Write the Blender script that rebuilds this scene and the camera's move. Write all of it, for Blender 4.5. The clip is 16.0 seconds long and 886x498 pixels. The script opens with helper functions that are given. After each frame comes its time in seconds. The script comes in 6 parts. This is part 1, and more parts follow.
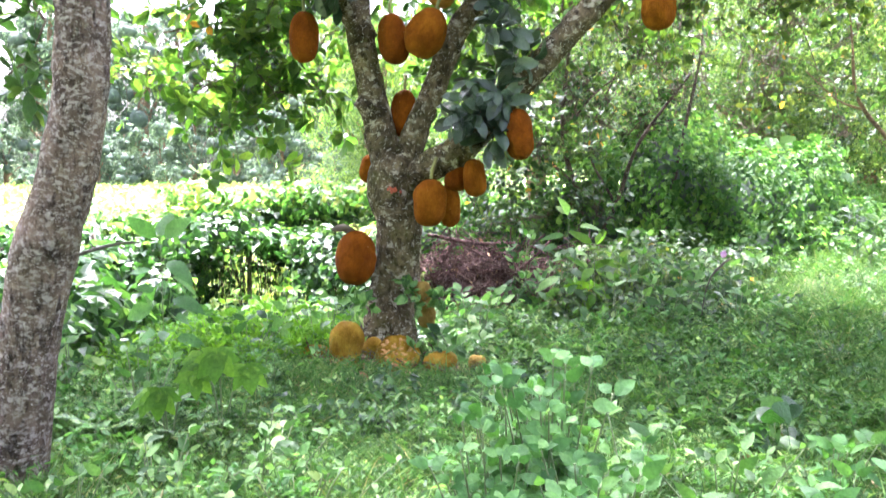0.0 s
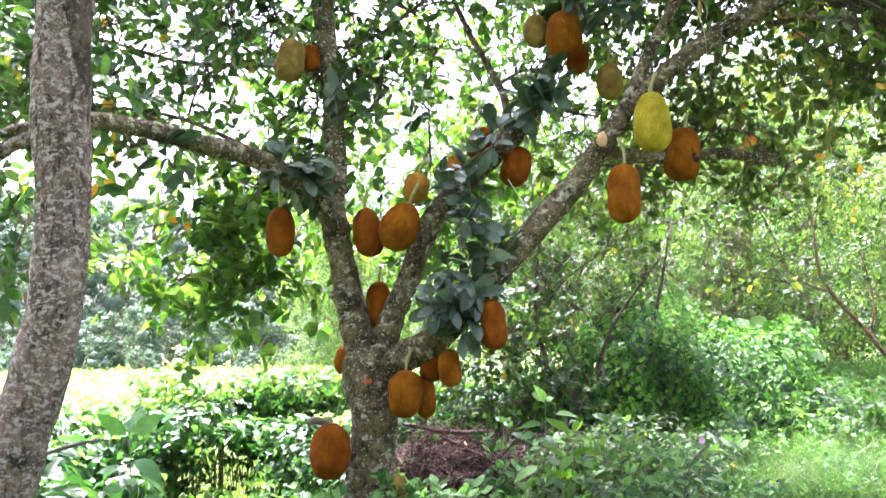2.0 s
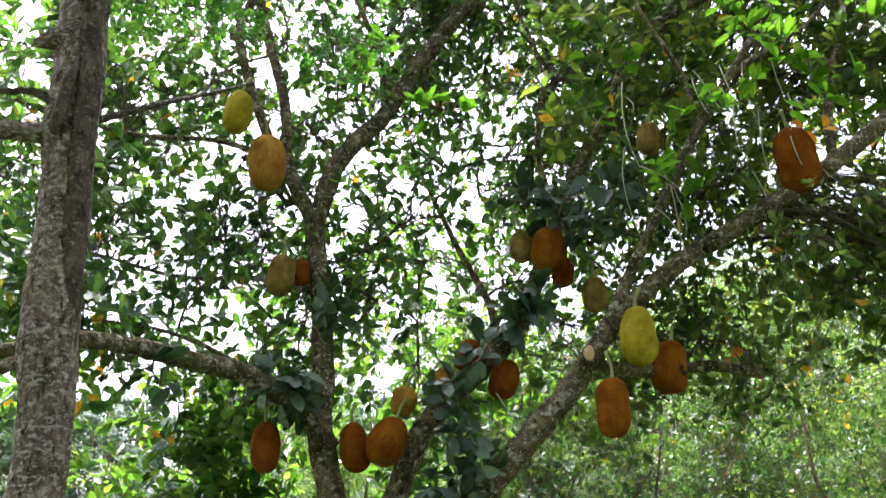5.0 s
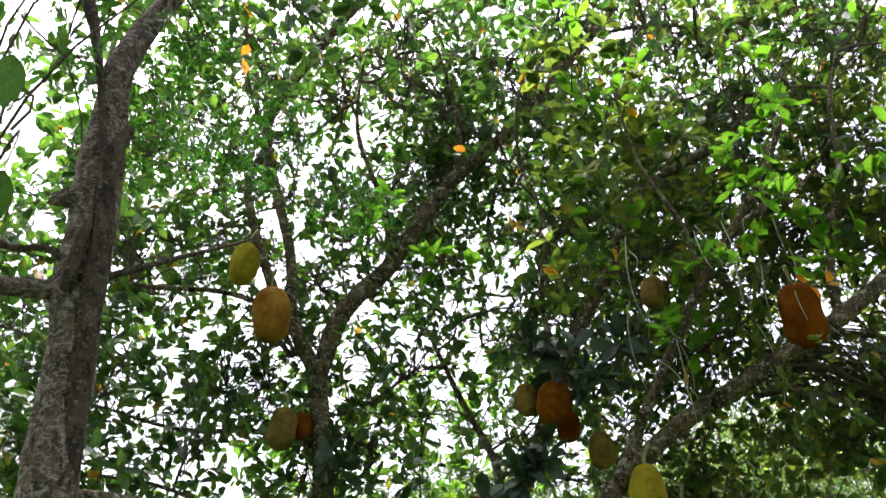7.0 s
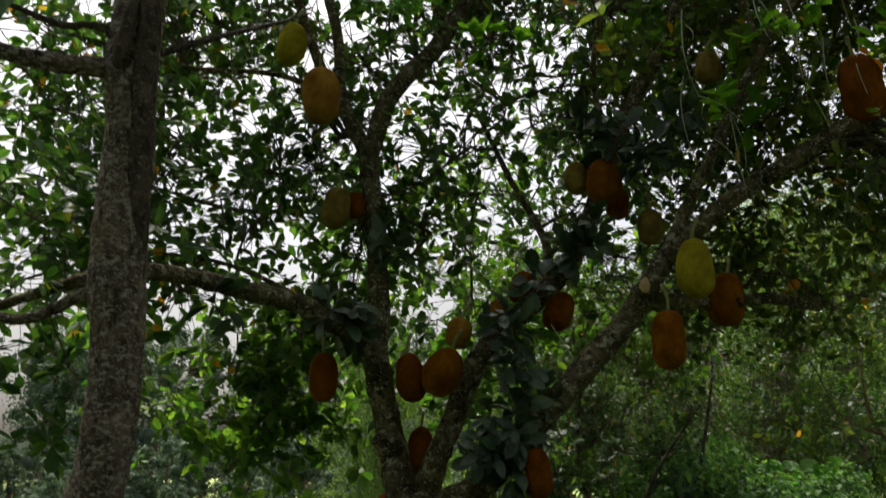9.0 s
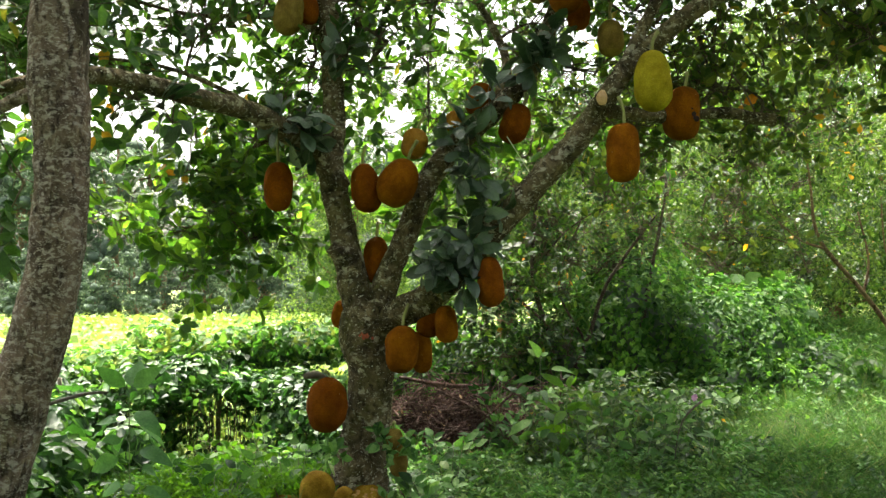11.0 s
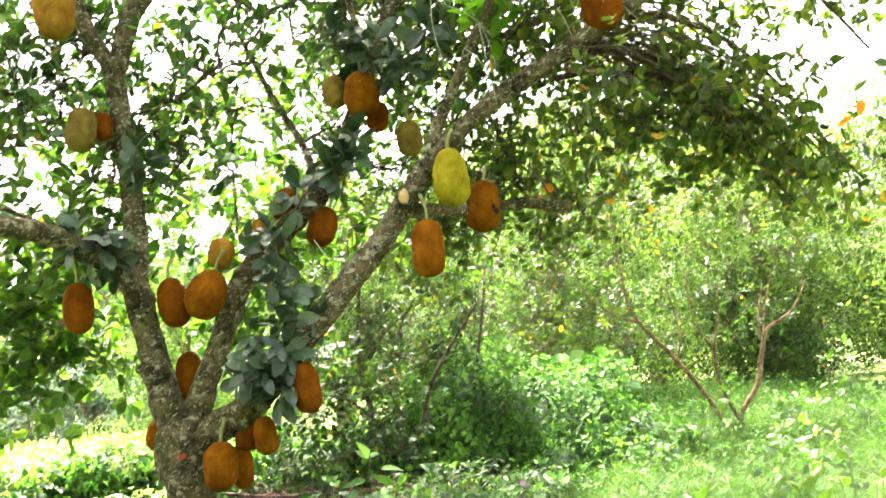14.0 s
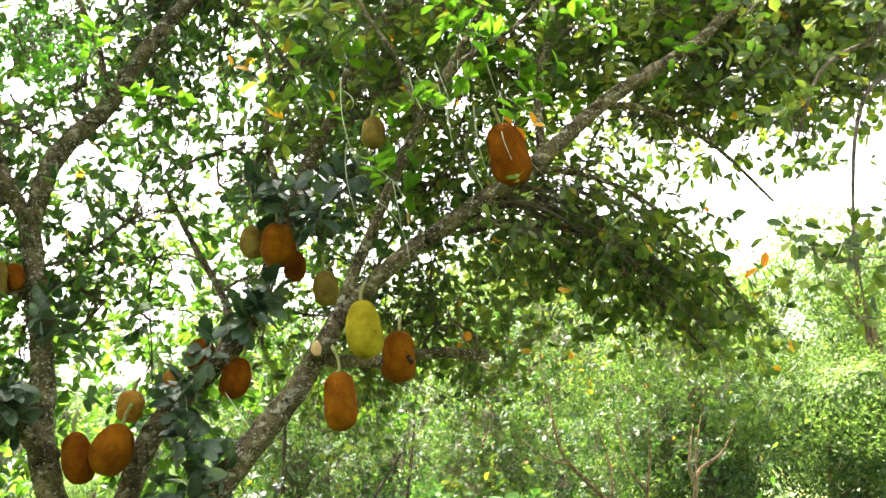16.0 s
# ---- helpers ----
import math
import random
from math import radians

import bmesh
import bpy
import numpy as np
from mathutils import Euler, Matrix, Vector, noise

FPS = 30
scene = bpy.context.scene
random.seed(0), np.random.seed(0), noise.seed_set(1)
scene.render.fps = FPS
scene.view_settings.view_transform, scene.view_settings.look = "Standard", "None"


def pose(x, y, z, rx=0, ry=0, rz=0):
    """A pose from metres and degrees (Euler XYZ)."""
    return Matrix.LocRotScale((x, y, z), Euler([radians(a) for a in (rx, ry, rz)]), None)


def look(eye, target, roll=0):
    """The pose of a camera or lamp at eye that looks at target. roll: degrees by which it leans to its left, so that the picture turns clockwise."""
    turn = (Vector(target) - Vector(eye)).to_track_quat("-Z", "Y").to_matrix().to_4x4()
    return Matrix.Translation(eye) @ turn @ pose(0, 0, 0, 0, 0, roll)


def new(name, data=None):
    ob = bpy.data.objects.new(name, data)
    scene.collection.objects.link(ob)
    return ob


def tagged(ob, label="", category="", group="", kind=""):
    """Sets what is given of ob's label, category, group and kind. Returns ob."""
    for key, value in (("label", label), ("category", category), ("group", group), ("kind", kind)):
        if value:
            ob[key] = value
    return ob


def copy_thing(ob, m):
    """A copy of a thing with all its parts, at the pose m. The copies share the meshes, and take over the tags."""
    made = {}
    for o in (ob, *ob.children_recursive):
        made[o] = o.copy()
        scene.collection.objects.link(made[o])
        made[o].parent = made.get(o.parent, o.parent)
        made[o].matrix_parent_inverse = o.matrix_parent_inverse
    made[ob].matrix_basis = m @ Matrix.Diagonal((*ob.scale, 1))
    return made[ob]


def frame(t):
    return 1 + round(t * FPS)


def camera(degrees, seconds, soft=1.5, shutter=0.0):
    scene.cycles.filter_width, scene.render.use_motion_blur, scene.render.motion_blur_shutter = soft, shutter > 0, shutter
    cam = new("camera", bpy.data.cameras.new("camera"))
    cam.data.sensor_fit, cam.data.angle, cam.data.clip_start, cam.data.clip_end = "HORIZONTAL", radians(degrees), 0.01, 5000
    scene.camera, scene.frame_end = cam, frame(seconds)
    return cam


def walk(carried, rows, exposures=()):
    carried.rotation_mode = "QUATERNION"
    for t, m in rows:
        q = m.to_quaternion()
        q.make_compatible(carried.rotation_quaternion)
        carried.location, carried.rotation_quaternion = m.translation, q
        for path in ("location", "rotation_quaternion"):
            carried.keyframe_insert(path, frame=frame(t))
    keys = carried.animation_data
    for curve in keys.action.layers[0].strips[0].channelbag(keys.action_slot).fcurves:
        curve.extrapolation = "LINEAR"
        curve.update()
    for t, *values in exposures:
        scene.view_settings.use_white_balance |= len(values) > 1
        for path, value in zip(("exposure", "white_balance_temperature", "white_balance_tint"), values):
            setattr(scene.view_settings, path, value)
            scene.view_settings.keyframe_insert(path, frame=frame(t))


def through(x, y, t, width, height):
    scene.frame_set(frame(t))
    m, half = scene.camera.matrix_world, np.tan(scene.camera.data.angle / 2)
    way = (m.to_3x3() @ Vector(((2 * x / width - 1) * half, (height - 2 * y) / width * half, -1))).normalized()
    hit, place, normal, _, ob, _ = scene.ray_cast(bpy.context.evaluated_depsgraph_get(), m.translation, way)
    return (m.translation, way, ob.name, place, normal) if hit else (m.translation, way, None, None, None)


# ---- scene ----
cam = camera(48.8, 16.0, 1.4, 0.5)
PATH = [
    (0, (0.0, 0.0, 1.5), (0.0, 1.992, 1.322), -0.0),
    (0.5, (-0.002, -0.009, 1.512), (0.002, 1.989, 1.431), -0.3),
    (1, (0.001, -0.01, 1.541), (0.015, 1.989, 1.56), -0.6),
    (1.5, (-0.004, -0.011, 1.566), (0.031, 1.985, 1.673), -0.6),
    (2, (0.007, -0.028, 1.593), (0.059, 1.963, 1.778), -0.8),
    (2.5, (0.024, -0.042, 1.614), (0.084, 1.943, 1.854), -0.8),
    (3, (0.024, -0.038, 1.627), (0.091, 1.939, 1.923), -0.9),
    (3.5, (0.022, -0.043, 1.642), (0.09, 1.924, 1.995), -1.0),
    (4, (0.02, -0.054, 1.661), (0.093, 1.9, 2.08), -1.3),
    (4.5, (0.022, -0.055, 1.685), (0.1, 1.879, 2.188), -1.2),
    (5, (0.025, -0.067, 1.703), (0.101, 1.845, 2.284), -1.1),
    (5.2, (0.025, -0.061, 1.711), (0.105, 1.843, 2.319), -1.2),
    (7.5, (-0.053, -0.083, 1.791), (0.021, 1.701, 2.692), -0.7),
    (8, (-0.069, -0.088, 1.758), (-0.062, 1.685, 2.683), -0.3),
    (8.5, (-0.065, -0.069, 1.721), (-0.068, 1.833, 2.34), -1.2),
    (9, (-0.052, -0.073, 1.701), (-0.069, 1.876, 2.15), -0.5),
    (9.5, (-0.02, -0.063, 1.681), (-0.008, 1.912, 2.0), -0.1),
    (10, (-0.023, -0.051, 1.683), (0.012, 1.944, 1.823), -0.1),
    (12.3, (0.059, -0.038, 1.626), (0.205, 1.956, 1.688), -2.3),
    (12.5, (0.075, -0.032, 1.627), (0.248, 1.959, 1.701), -3.2),
    (13, (0.128, -0.04, 1.645), (0.402, 1.936, 1.781), -4.3),
    (13.5, (0.165, -0.05, 1.67), (0.504, 1.912, 1.862), -4.9),
    (14, (0.208, -0.081, 1.704), (0.598, 1.865, 1.957), -5.5),
    (14.5, (0.277, -0.097, 1.751), (0.703, 1.833, 2.058), -6.1),
    (15, (0.356, -0.138, 1.793), (0.823, 1.77, 2.173), -6.2),
    (15.5, (0.439, -0.188, 1.824), (0.935, 1.697, 2.273), -6.2),
    (16, (0.508, -0.21, 1.845), (1.004, 1.662, 2.343), -6.2),
]
EXPOSURES = [(0, 4.03, 5700, 31), (3.0, 3.82, 5700, 27), (5.0, 2.93, 5950, 21), (7.5, 2.03, 6150, 17), (8.3, 1.3, 6350, 13), (9.0, 0.75, 6600, 10), (9.6, 1.15, 6800, 6), (10.2, 1.75, 6800, 5), (12.3, 3.78, 7000, 9), (14.0, 4.12, 6950, 11), (15.3, 3.95, 6750, 13), (16, 3.75, 6700, 13)]
walk(cam, [(t, look(eye, target, roll)) for t, eye, target, roll in PATH], EXPOSURES)

# ---- light ----
world = bpy.data.worlds.new("sky")
scene.world = world
world.use_nodes = True
SUN_DIR = Vector((-0.13, 0.37, 0.92)).normalized()
wn = world.node_tree.nodes
sky = wn.new("ShaderNodeTexSky")
sky.sky_type = 'NISHITA'
sky.sun_disc = False
sky.sun_elevation = math.asin(SUN_DIR.z)
sky.sun_rotation = math.atan2(SUN_DIR.x, SUN_DIR.y)
sky.air_density, sky.dust_density, sky.ozone_density = 1.0, 8.0, 0.6
wn["Background"].inputs["Strength"].default_value = 0.125
haze = wn.new("ShaderNodeHueSaturation")
haze.inputs["Saturation"].default_value = 0.5
world.node_tree.links.new(sky.outputs["Color"], haze.inputs["Color"])
world.node_tree.links.new(haze.outputs["Color"], wn["Background"].inputs["Color"])
sun_data = bpy.data.lights.new("sun", 'SUN')
sun_data.energy, sun_data.angle, sun_data.color = 3.15, radians(5.0), (1.0, 0.96, 0.86)
sun = new("sun", sun_data)
sun.matrix_world = look(SUN_DIR * 40, (0, 0, 0))

rng = np.random.default_rng(7)


# ---- materials ----
def material(name, rough=0.6):
    m = bpy.data.materials.new(name)
    m.use_nodes = True
    nt = m.node_tree
    b = nt.nodes["Principled BSDF"]
    b.inputs["Roughness"].default_value = rough
    return m, nt, b


def add(nt, kind, **values):
    n = nt.nodes.new(kind)
    for k, v in values.items():
        n.inputs[k.replace("_", " ")].default_value = v
    return n


def ramp(nt, source, stops, interpolation="LINEAR"):
    r = nt.nodes.new("ShaderNodeValToRGB")
    r.color_ramp.interpolation = interpolation
    els = r.color_ramp.elements
    while len(els) < len(stops):
        els.new(0.5)
    for e, (p, c) in zip(els, stops):
        e.position, e.color = p, (*c, 1)
    nt.links.new(source, r.inputs["Fac"])
    return r.outputs["Color"]


def mix(nt, fac, a, b, blend="MIX"):
    n = nt.nodes.new("ShaderNodeMix")
    n.data_type, n.blend_type = "RGBA", blend
    for s, v in ((n.inputs[0], fac), (n.inputs[6], a), (n.inputs[7], b)):
        if hasattr(v, "is_output"):
            nt.links.new(v, s)
        else:
            s.default_value = v if isinstance(v, float) else (*v, 1)
    return n.outputs[2]


def scaled(nt, scale):
    """Object coordinates stretched by scale."""
    c = nt.nodes.new("ShaderNodeTexCoord")
    m = nt.nodes.new("ShaderNodeMapping")
    m.inputs["Scale"].default_value = scale
    nt.links.new(c.outputs["Object"], m.inputs["Vector"])
    return m.outputs["Vector"]


def noise_tex(nt, vec, scale, detail=4.0, rough=0.6):
    n = add(nt, "ShaderNodeTexNoise", Scale=scale, Detail=detail, Roughness=rough)
    nt.links.new(vec, n.inputs["Vector"])
    return n.outputs["Fac"]


def bump(nt, b, height, strength, distance):
    n = add(nt, "ShaderNodeBump", Strength=strength, Distance=distance)
    nt.links.new(height, n.inputs["Height"])
    nt.links.new(n.outputs["Normal"], b.inputs["Normal"])
    return n


def leaf_material(name, stops, glow, through=0.4, rough=0.42, spec=0.5, scale=3.0):
    """Leaf: tone differs from leaf to leaf and drifts over the plant; light passes through it."""
    m, nt, b = material(name, rough)
    g = nt.nodes.new("ShaderNodeNewGeometry")
    tone = ramp(nt, g.outputs["Random Per Island"], stops)
    vec = scaled(nt, (1, 1, 1))
    drift = ramp(nt, noise_tex(nt, vec, scale, 3.0), [(0.3, (0.62, 0.66, 0.62)), (0.7, (1.25, 1.18, 1.05))])
    fine = ramp(nt, noise_tex(nt, vec, 60.0, 2.0), [(0.3, (0.72, 0.76, 0.72)), (0.7, (1.16, 1.14, 1.1))])
    col = mix(nt, 1.0, mix(nt, 1.0, tone, drift, "MULTIPLY"), fine, "MULTIPLY")
    bump(nt, b, noise_tex(nt, vec, 45.0, 3.0), 0.7, 0.012)
    nt.links.new(col, b.inputs["Base Color"])
    b.inputs["Specular IOR Level"].default_value = spec
    t = nt.nodes.new("ShaderNodeBsdfTranslucent")
    nt.links.new(mix(nt, 1.0, col, glow, "MULTIPLY"), t.inputs["Color"])
    s = add(nt, "ShaderNodeMixShader", Fac=through)
    nt.links.new(b.outputs[0], s.inputs[1])
    nt.links.new(t.outputs[0], s.inputs[2])
    nt.links.new(s.outputs[0], nt.nodes["Material Output"].inputs["Surface"])
    return m


GLOW = (1.9, 2.05, 0.9)
LEAF = leaf_material("jack_leaf", [(0, (0.020, 0.058, 0.018)), (0.5, (0.050, 0.115, 0.028)), (0.85, (0.09, 0.175, 0.04)), (0.985, (0.10, 0.17, 0.03)), (0.996, (0.45, 0.22, 0.03))], GLOW, 0.45, 0.38, 0.6)
LEAF_YOUNG = leaf_material("young_leaf", [(0, (0.055, 0.145, 0.018)), (1, (0.12, 0.25, 0.026))], GLOW, 0.5, 0.6, 0.1)
# lighter version of jack_leaf for boughs in sun; also a plain plant leaf
LEAF_BRIGHT = leaf_material("bright_leaf", [(0, (0.030, 0.082, 0.016)), (0.6, (0.068, 0.145, 0.026)), (1, (0.135, 0.215, 0.038))], GLOW, 0.5)
LEAF_SIDE = leaf_material("side_leaf", [(0, (0.014, 0.044, 0.014)), (0.6, (0.046, 0.105, 0.026)), (0.988, (0.11, 0.175, 0.04)), (0.997, (0.6, 0.28, 0.03))], (1.35, 1.5, 0.72), 0.45)
LEAF_OLIVE = leaf_material("olive_leaf", [(0, (0.030, 0.062, 0.016)), (0.5, (0.075, 0.125, 0.028)), (0.9, (0.15, 0.19, 0.045)), (0.985, (0.18, 0.21, 0.05)), (0.996, (0.5, 0.25, 0.03))], (1.85, 1.95, 0.92), 0.52)
LEAF_GREY = leaf_material("grey_leaf", [(0, (0.012, 0.032, 0.014)), (0.45, (0.032, 0.066, 0.036)), (0.9, (0.075, 0.12, 0.078)), (1, (0.14, 0.18, 0.13))], (1.2, 1.5, 0.8), 0.22, 0.34, 0.7)
LEAF_LOCUST = leaf_material("small_leaflet", [(0, (0.03, 0.10, 0.015)), (1, (0.07, 0.20, 0.03))], GLOW, 0.5)
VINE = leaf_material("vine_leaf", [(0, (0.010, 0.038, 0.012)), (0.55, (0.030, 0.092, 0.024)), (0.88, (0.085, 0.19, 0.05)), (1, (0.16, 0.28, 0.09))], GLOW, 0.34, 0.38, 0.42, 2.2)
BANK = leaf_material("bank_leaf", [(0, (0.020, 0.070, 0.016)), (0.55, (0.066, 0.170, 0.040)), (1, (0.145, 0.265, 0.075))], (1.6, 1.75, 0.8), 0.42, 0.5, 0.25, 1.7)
WEED = leaf_material("weed_leaf", [(0, (0.018, 0.058, 0.014)), (0.45, (0.066, 0.165, 0.042)), (0.85, (0.15, 0.285, 0.090)), (1, (0.25, 0.35, 0.15))], (1.6, 1.8, 0.9), 0.36, 0.5, 0.3, 1.8)
BROAD = leaf_material("broad_leaf", [(0, (0.045, 0.13, 0.045)), (0.7, (0.09, 0.22, 0.07)), (1, (0.14, 0.28, 0.10))], (1.6, 1.8, 0.7), 0.36, 0.5, 0.2, 6.0)
GRASS = leaf_material("grass_blade", [(0, (0.028, 0.080, 0.020)), (0.5, (0.070, 0.165, 0.040)), (0.9, (0.13, 0.24, 0.07)), (1, (0.32, 0.30, 0.17))], (1.15, 1.25, 0.6), 0.36, 0.6, 0.2, 0.9)
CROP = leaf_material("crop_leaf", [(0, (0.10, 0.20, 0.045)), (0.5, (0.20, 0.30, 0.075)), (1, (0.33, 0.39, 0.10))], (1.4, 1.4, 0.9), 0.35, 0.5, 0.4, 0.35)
# green paled and greyed: the distance haze is in the leaf colour
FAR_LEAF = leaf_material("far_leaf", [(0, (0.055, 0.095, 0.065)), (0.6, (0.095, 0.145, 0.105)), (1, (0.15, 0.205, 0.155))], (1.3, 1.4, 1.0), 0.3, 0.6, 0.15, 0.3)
# green raised to carry the sunlit haze on the clearing's trees
SUN_TREE = leaf_material("light_leaf", [(0, (0.034, 0.078, 0.020)), (0.55, (0.090, 0.155, 0.042)), (1, (0.17, 0.235, 0.070))], (1.6, 1.75, 0.9), 0.45, 0.5, 0.3, 0.5)
DEAD_LEAF = leaf_material("dead_leaf", [(0, (0.13, 0.07, 0.04)), (0.6, (0.26, 0.15, 0.08)), (1, (0.38, 0.27, 0.17))], (1.1, 1.0, 0.8), 0.1, 0.7, 0.2)
ORANGE_LEAF = leaf_material("orange_leaf", [(0, (0.75, 0.25, 0.02)), (1, (0.8, 0.42, 0.04))], (1.2, 1.1, 0.8), 0.45)


def bark_material(name, dark, mid, pale, moss, stretch, patch, cover, cracks=0.0, shade=0.62, band=1.5):
    """Bark: furrowed base, crisp lichen patches and flecks, some moss; cracks splits it into small plates."""
    m, nt, b = material(name, 0.92)
    c = nt.nodes.new("ShaderNodeTexCoord")
    wob = add(nt, "ShaderNodeTexNoise", Scale=9.0, Detail=3.0)
    nt.links.new(c.outputs["Object"], wob.inputs["Vector"])
    bent = nt.nodes.new("ShaderNodeVectorMath")
    bent.operation = "MULTIPLY_ADD"
    bent.inputs[1].default_value = (0.045, 0.045, 0.045)
    nt.links.new(wob.outputs["Color"], bent.inputs[0])
    nt.links.new(c.outputs["Object"], bent.inputs[2])

    def squeezed(s):
        mp = nt.nodes.new("ShaderNodeMapping")
        mp.inputs["Scale"].default_value = (1, 1, s)
        nt.links.new(bent.outputs[0], mp.inputs["Vector"])
        return mp.outputs["Vector"]

    vec, flat = squeezed(stretch), squeezed(band)
    base = ramp(nt, noise_tex(nt, vec, 16.0, 8.0, 0.75), [(0.34, dark), (0.62, mid)])
    tint = ramp(nt, noise_tex(nt, flat, 2.6 if shade > 0.5 else 4.5, 4.0), [(0.34, (shade, shade * 0.96, shade * 0.95)), (0.66, (1.3, 1.25, 1.2))])
    base = mix(nt, 1.0, base, tint, "MULTIPLY")
    lichen = ramp(nt, noise_tex(nt, flat, patch, 8.0, 0.72), [(cover, (0, 0, 0)), (cover + 0.025, (0.9, 0.9, 0.9))])
    col = mix(nt, lichen, base, mix(nt, noise_tex(nt, flat, patch * 4, 4.0), pale, mid))
    fleck = ramp(nt, noise_tex(nt, flat, patch * 3.3, 5.0, 0.7), [(0.60, (0, 0, 0)), (0.62, (0.9, 0.9, 0.9))])
    col = mix(nt, fleck, col, pale)
    green = ramp(nt, noise_tex(nt, flat, 3.6, 6.0, 0.7), [(0.5, (0, 0, 0)), (0.68, (0.8, 0.8, 0.8))])
    col = mix(nt, green, col, mix(nt, 0.6, col, moss))
    split = ramp(nt, noise_tex(nt, vec, 27.0, 7.0, 0.8), [(0.37, (0.16, 0.14, 0.13)), (0.45, (1, 1, 1))])
    if cracks:
        v = add(nt, "ShaderNodeTexVoronoi", Scale=cracks)
        v.feature = "DISTANCE_TO_EDGE"
        nt.links.new(squeezed(0.42), v.inputs["Vector"])
        ragged = mix(nt, 0.35, v.outputs["Distance"], noise_tex(nt, vec, 60.0, 5.0, 0.7))
        plate = ramp(nt, ragged, [(0.152, (0.14, 0.10, 0.08)), (0.182, (1, 1, 1))])
        where = ramp(nt, noise_tex(nt, flat, 3.0, 4.0), [(0.42, (0.05, 0.05, 0.05)), (0.60, (0.95, 0.95, 0.95))])
        split = mix(nt, 1.0, split, mix(nt, where, (1, 1, 1), plate), "MULTIPLY")
    col = mix(nt, 0.85, col, split, "MULTIPLY")
    nt.links.new(col, b.inputs["Base Color"])
    b.inputs["Specular IOR Level"].default_value = 0.15
    h = mix(nt, 0.55, noise_tex(nt, vec, 24.0, 8.0, 0.8), split)
    bump(nt, b, h, 1.0, 0.03)
    return m


BARK = bark_material("jack_bark", (0.028, 0.021, 0.013), (0.19, 0.150, 0.090), (0.55, 0.52, 0.42), (0.105, 0.10, 0.025), 0.7, 12.0, 0.56, 0.0, 0.34)
BARK_LEFT = bark_material("pale_bark", (0.055, 0.037, 0.029), (0.195, 0.145, 0.12), (0.50, 0.45, 0.43), (0.17, 0.12, 0.085), 0.45, 25.0, 0.52, 38.0, 0.5, 1.9)
# darker version of pale_bark, also painting the near trunk's shaded side
BARK_DARK = bark_material("dark_bark", (0.035, 0.025, 0.020), (0.11, 0.084, 0.070), (0.30, 0.26, 0.25), (0.08, 0.06, 0.04), 0.45, 17.0, 0.60, 0.0, 0.5)
BARK_FAR = bark_material("brown_bark", (0.07, 0.046, 0.03), (0.24, 0.16, 0.10), (0.38, 0.30, 0.22), (0.10, 0.09, 0.04), 0.4, 12.0, 0.58)
TWIG = bark_material("twig_bark", (0.05, 0.04, 0.03), (0.15, 0.12, 0.09), (0.24, 0.21, 0.17), (0.09, 0.09, 0.04), 0.5, 20.0, 0.58)
DRY_TWIG = bark_material("dry_twig", (0.034, 0.019, 0.017), (0.135, 0.080, 0.070), (0.30, 0.225, 0.20), (0.12, 0.07, 0.05), 0.5, 9.0, 0.55)


def plain_material(name, a, b_, scale, rough, relief=0.3, distance=0.004):
    m, nt, b = material(name, rough)
    vec = scaled(nt, (1, 1, 1))
    f = noise_tex(nt, vec, scale, 5.0)
    nt.links.new(ramp(nt, f, [(0.35, a), (0.65, b_)]), b.inputs["Base Color"])
    bump(nt, b, noise_tex(nt, vec, scale * 6, 4.0), relief, distance)
    return m


def fruit_material(name, a, b_, spot):
    """Jackfruit rind: a net of small blunt spines, blotched and scarred."""
    m, nt, b = material(name, 0.9)
    vec = scaled(nt, (1, 1, 1))
    blotch = ramp(nt, noise_tex(nt, vec, 9.0, 5.0, 0.7), [(0.32, a), (0.68, b_)])
    v = add(nt, "ShaderNodeTexVoronoi", Scale=95.0, Randomness=0.7)
    nt.links.new(vec, v.inputs["Vector"])
    net = ramp(nt, v.outputs["Distance"], [(0.1, (1.2, 1.2, 1.15)), (0.6, (0.55, 0.5, 0.45))])
    col = mix(nt, 0.45, blotch, net, "MULTIPLY")
    broad = ramp(nt, noise_tex(nt, vec, 5.0, 3.0, 0.6), [(0.3, (0.62, 0.52, 0.46)), (0.68, (1.05, 1.03, 1.0))])
    col = mix(nt, 0.8, col, broad, "MULTIPLY")
    speck = ramp(nt, noise_tex(nt, vec, 42.0, 2.0), [(0.74, (0, 0, 0)), (0.77, (0.7, 0.7, 0.7))])
    col = mix(nt, speck, col, (0.45, 0.30, 0.14))
    scar = ramp(nt, noise_tex(nt, vec, 16.0, 3.0), [(0.70, (0, 0, 0)), (0.76, (0.85, 0.85, 0.85))])
    col = mix(nt, scar, col, spot)
    nt.links.new(col, b.inputs["Base Color"])
    b.inputs["Specular IOR Level"].default_value = 0.06
    inv = ramp(nt, v.outputs["Distance"], [(0.0, (1, 1, 1)), (0.65, (0, 0, 0))])
    bump(nt, b, inv, 0.6, 0.006)
    return m


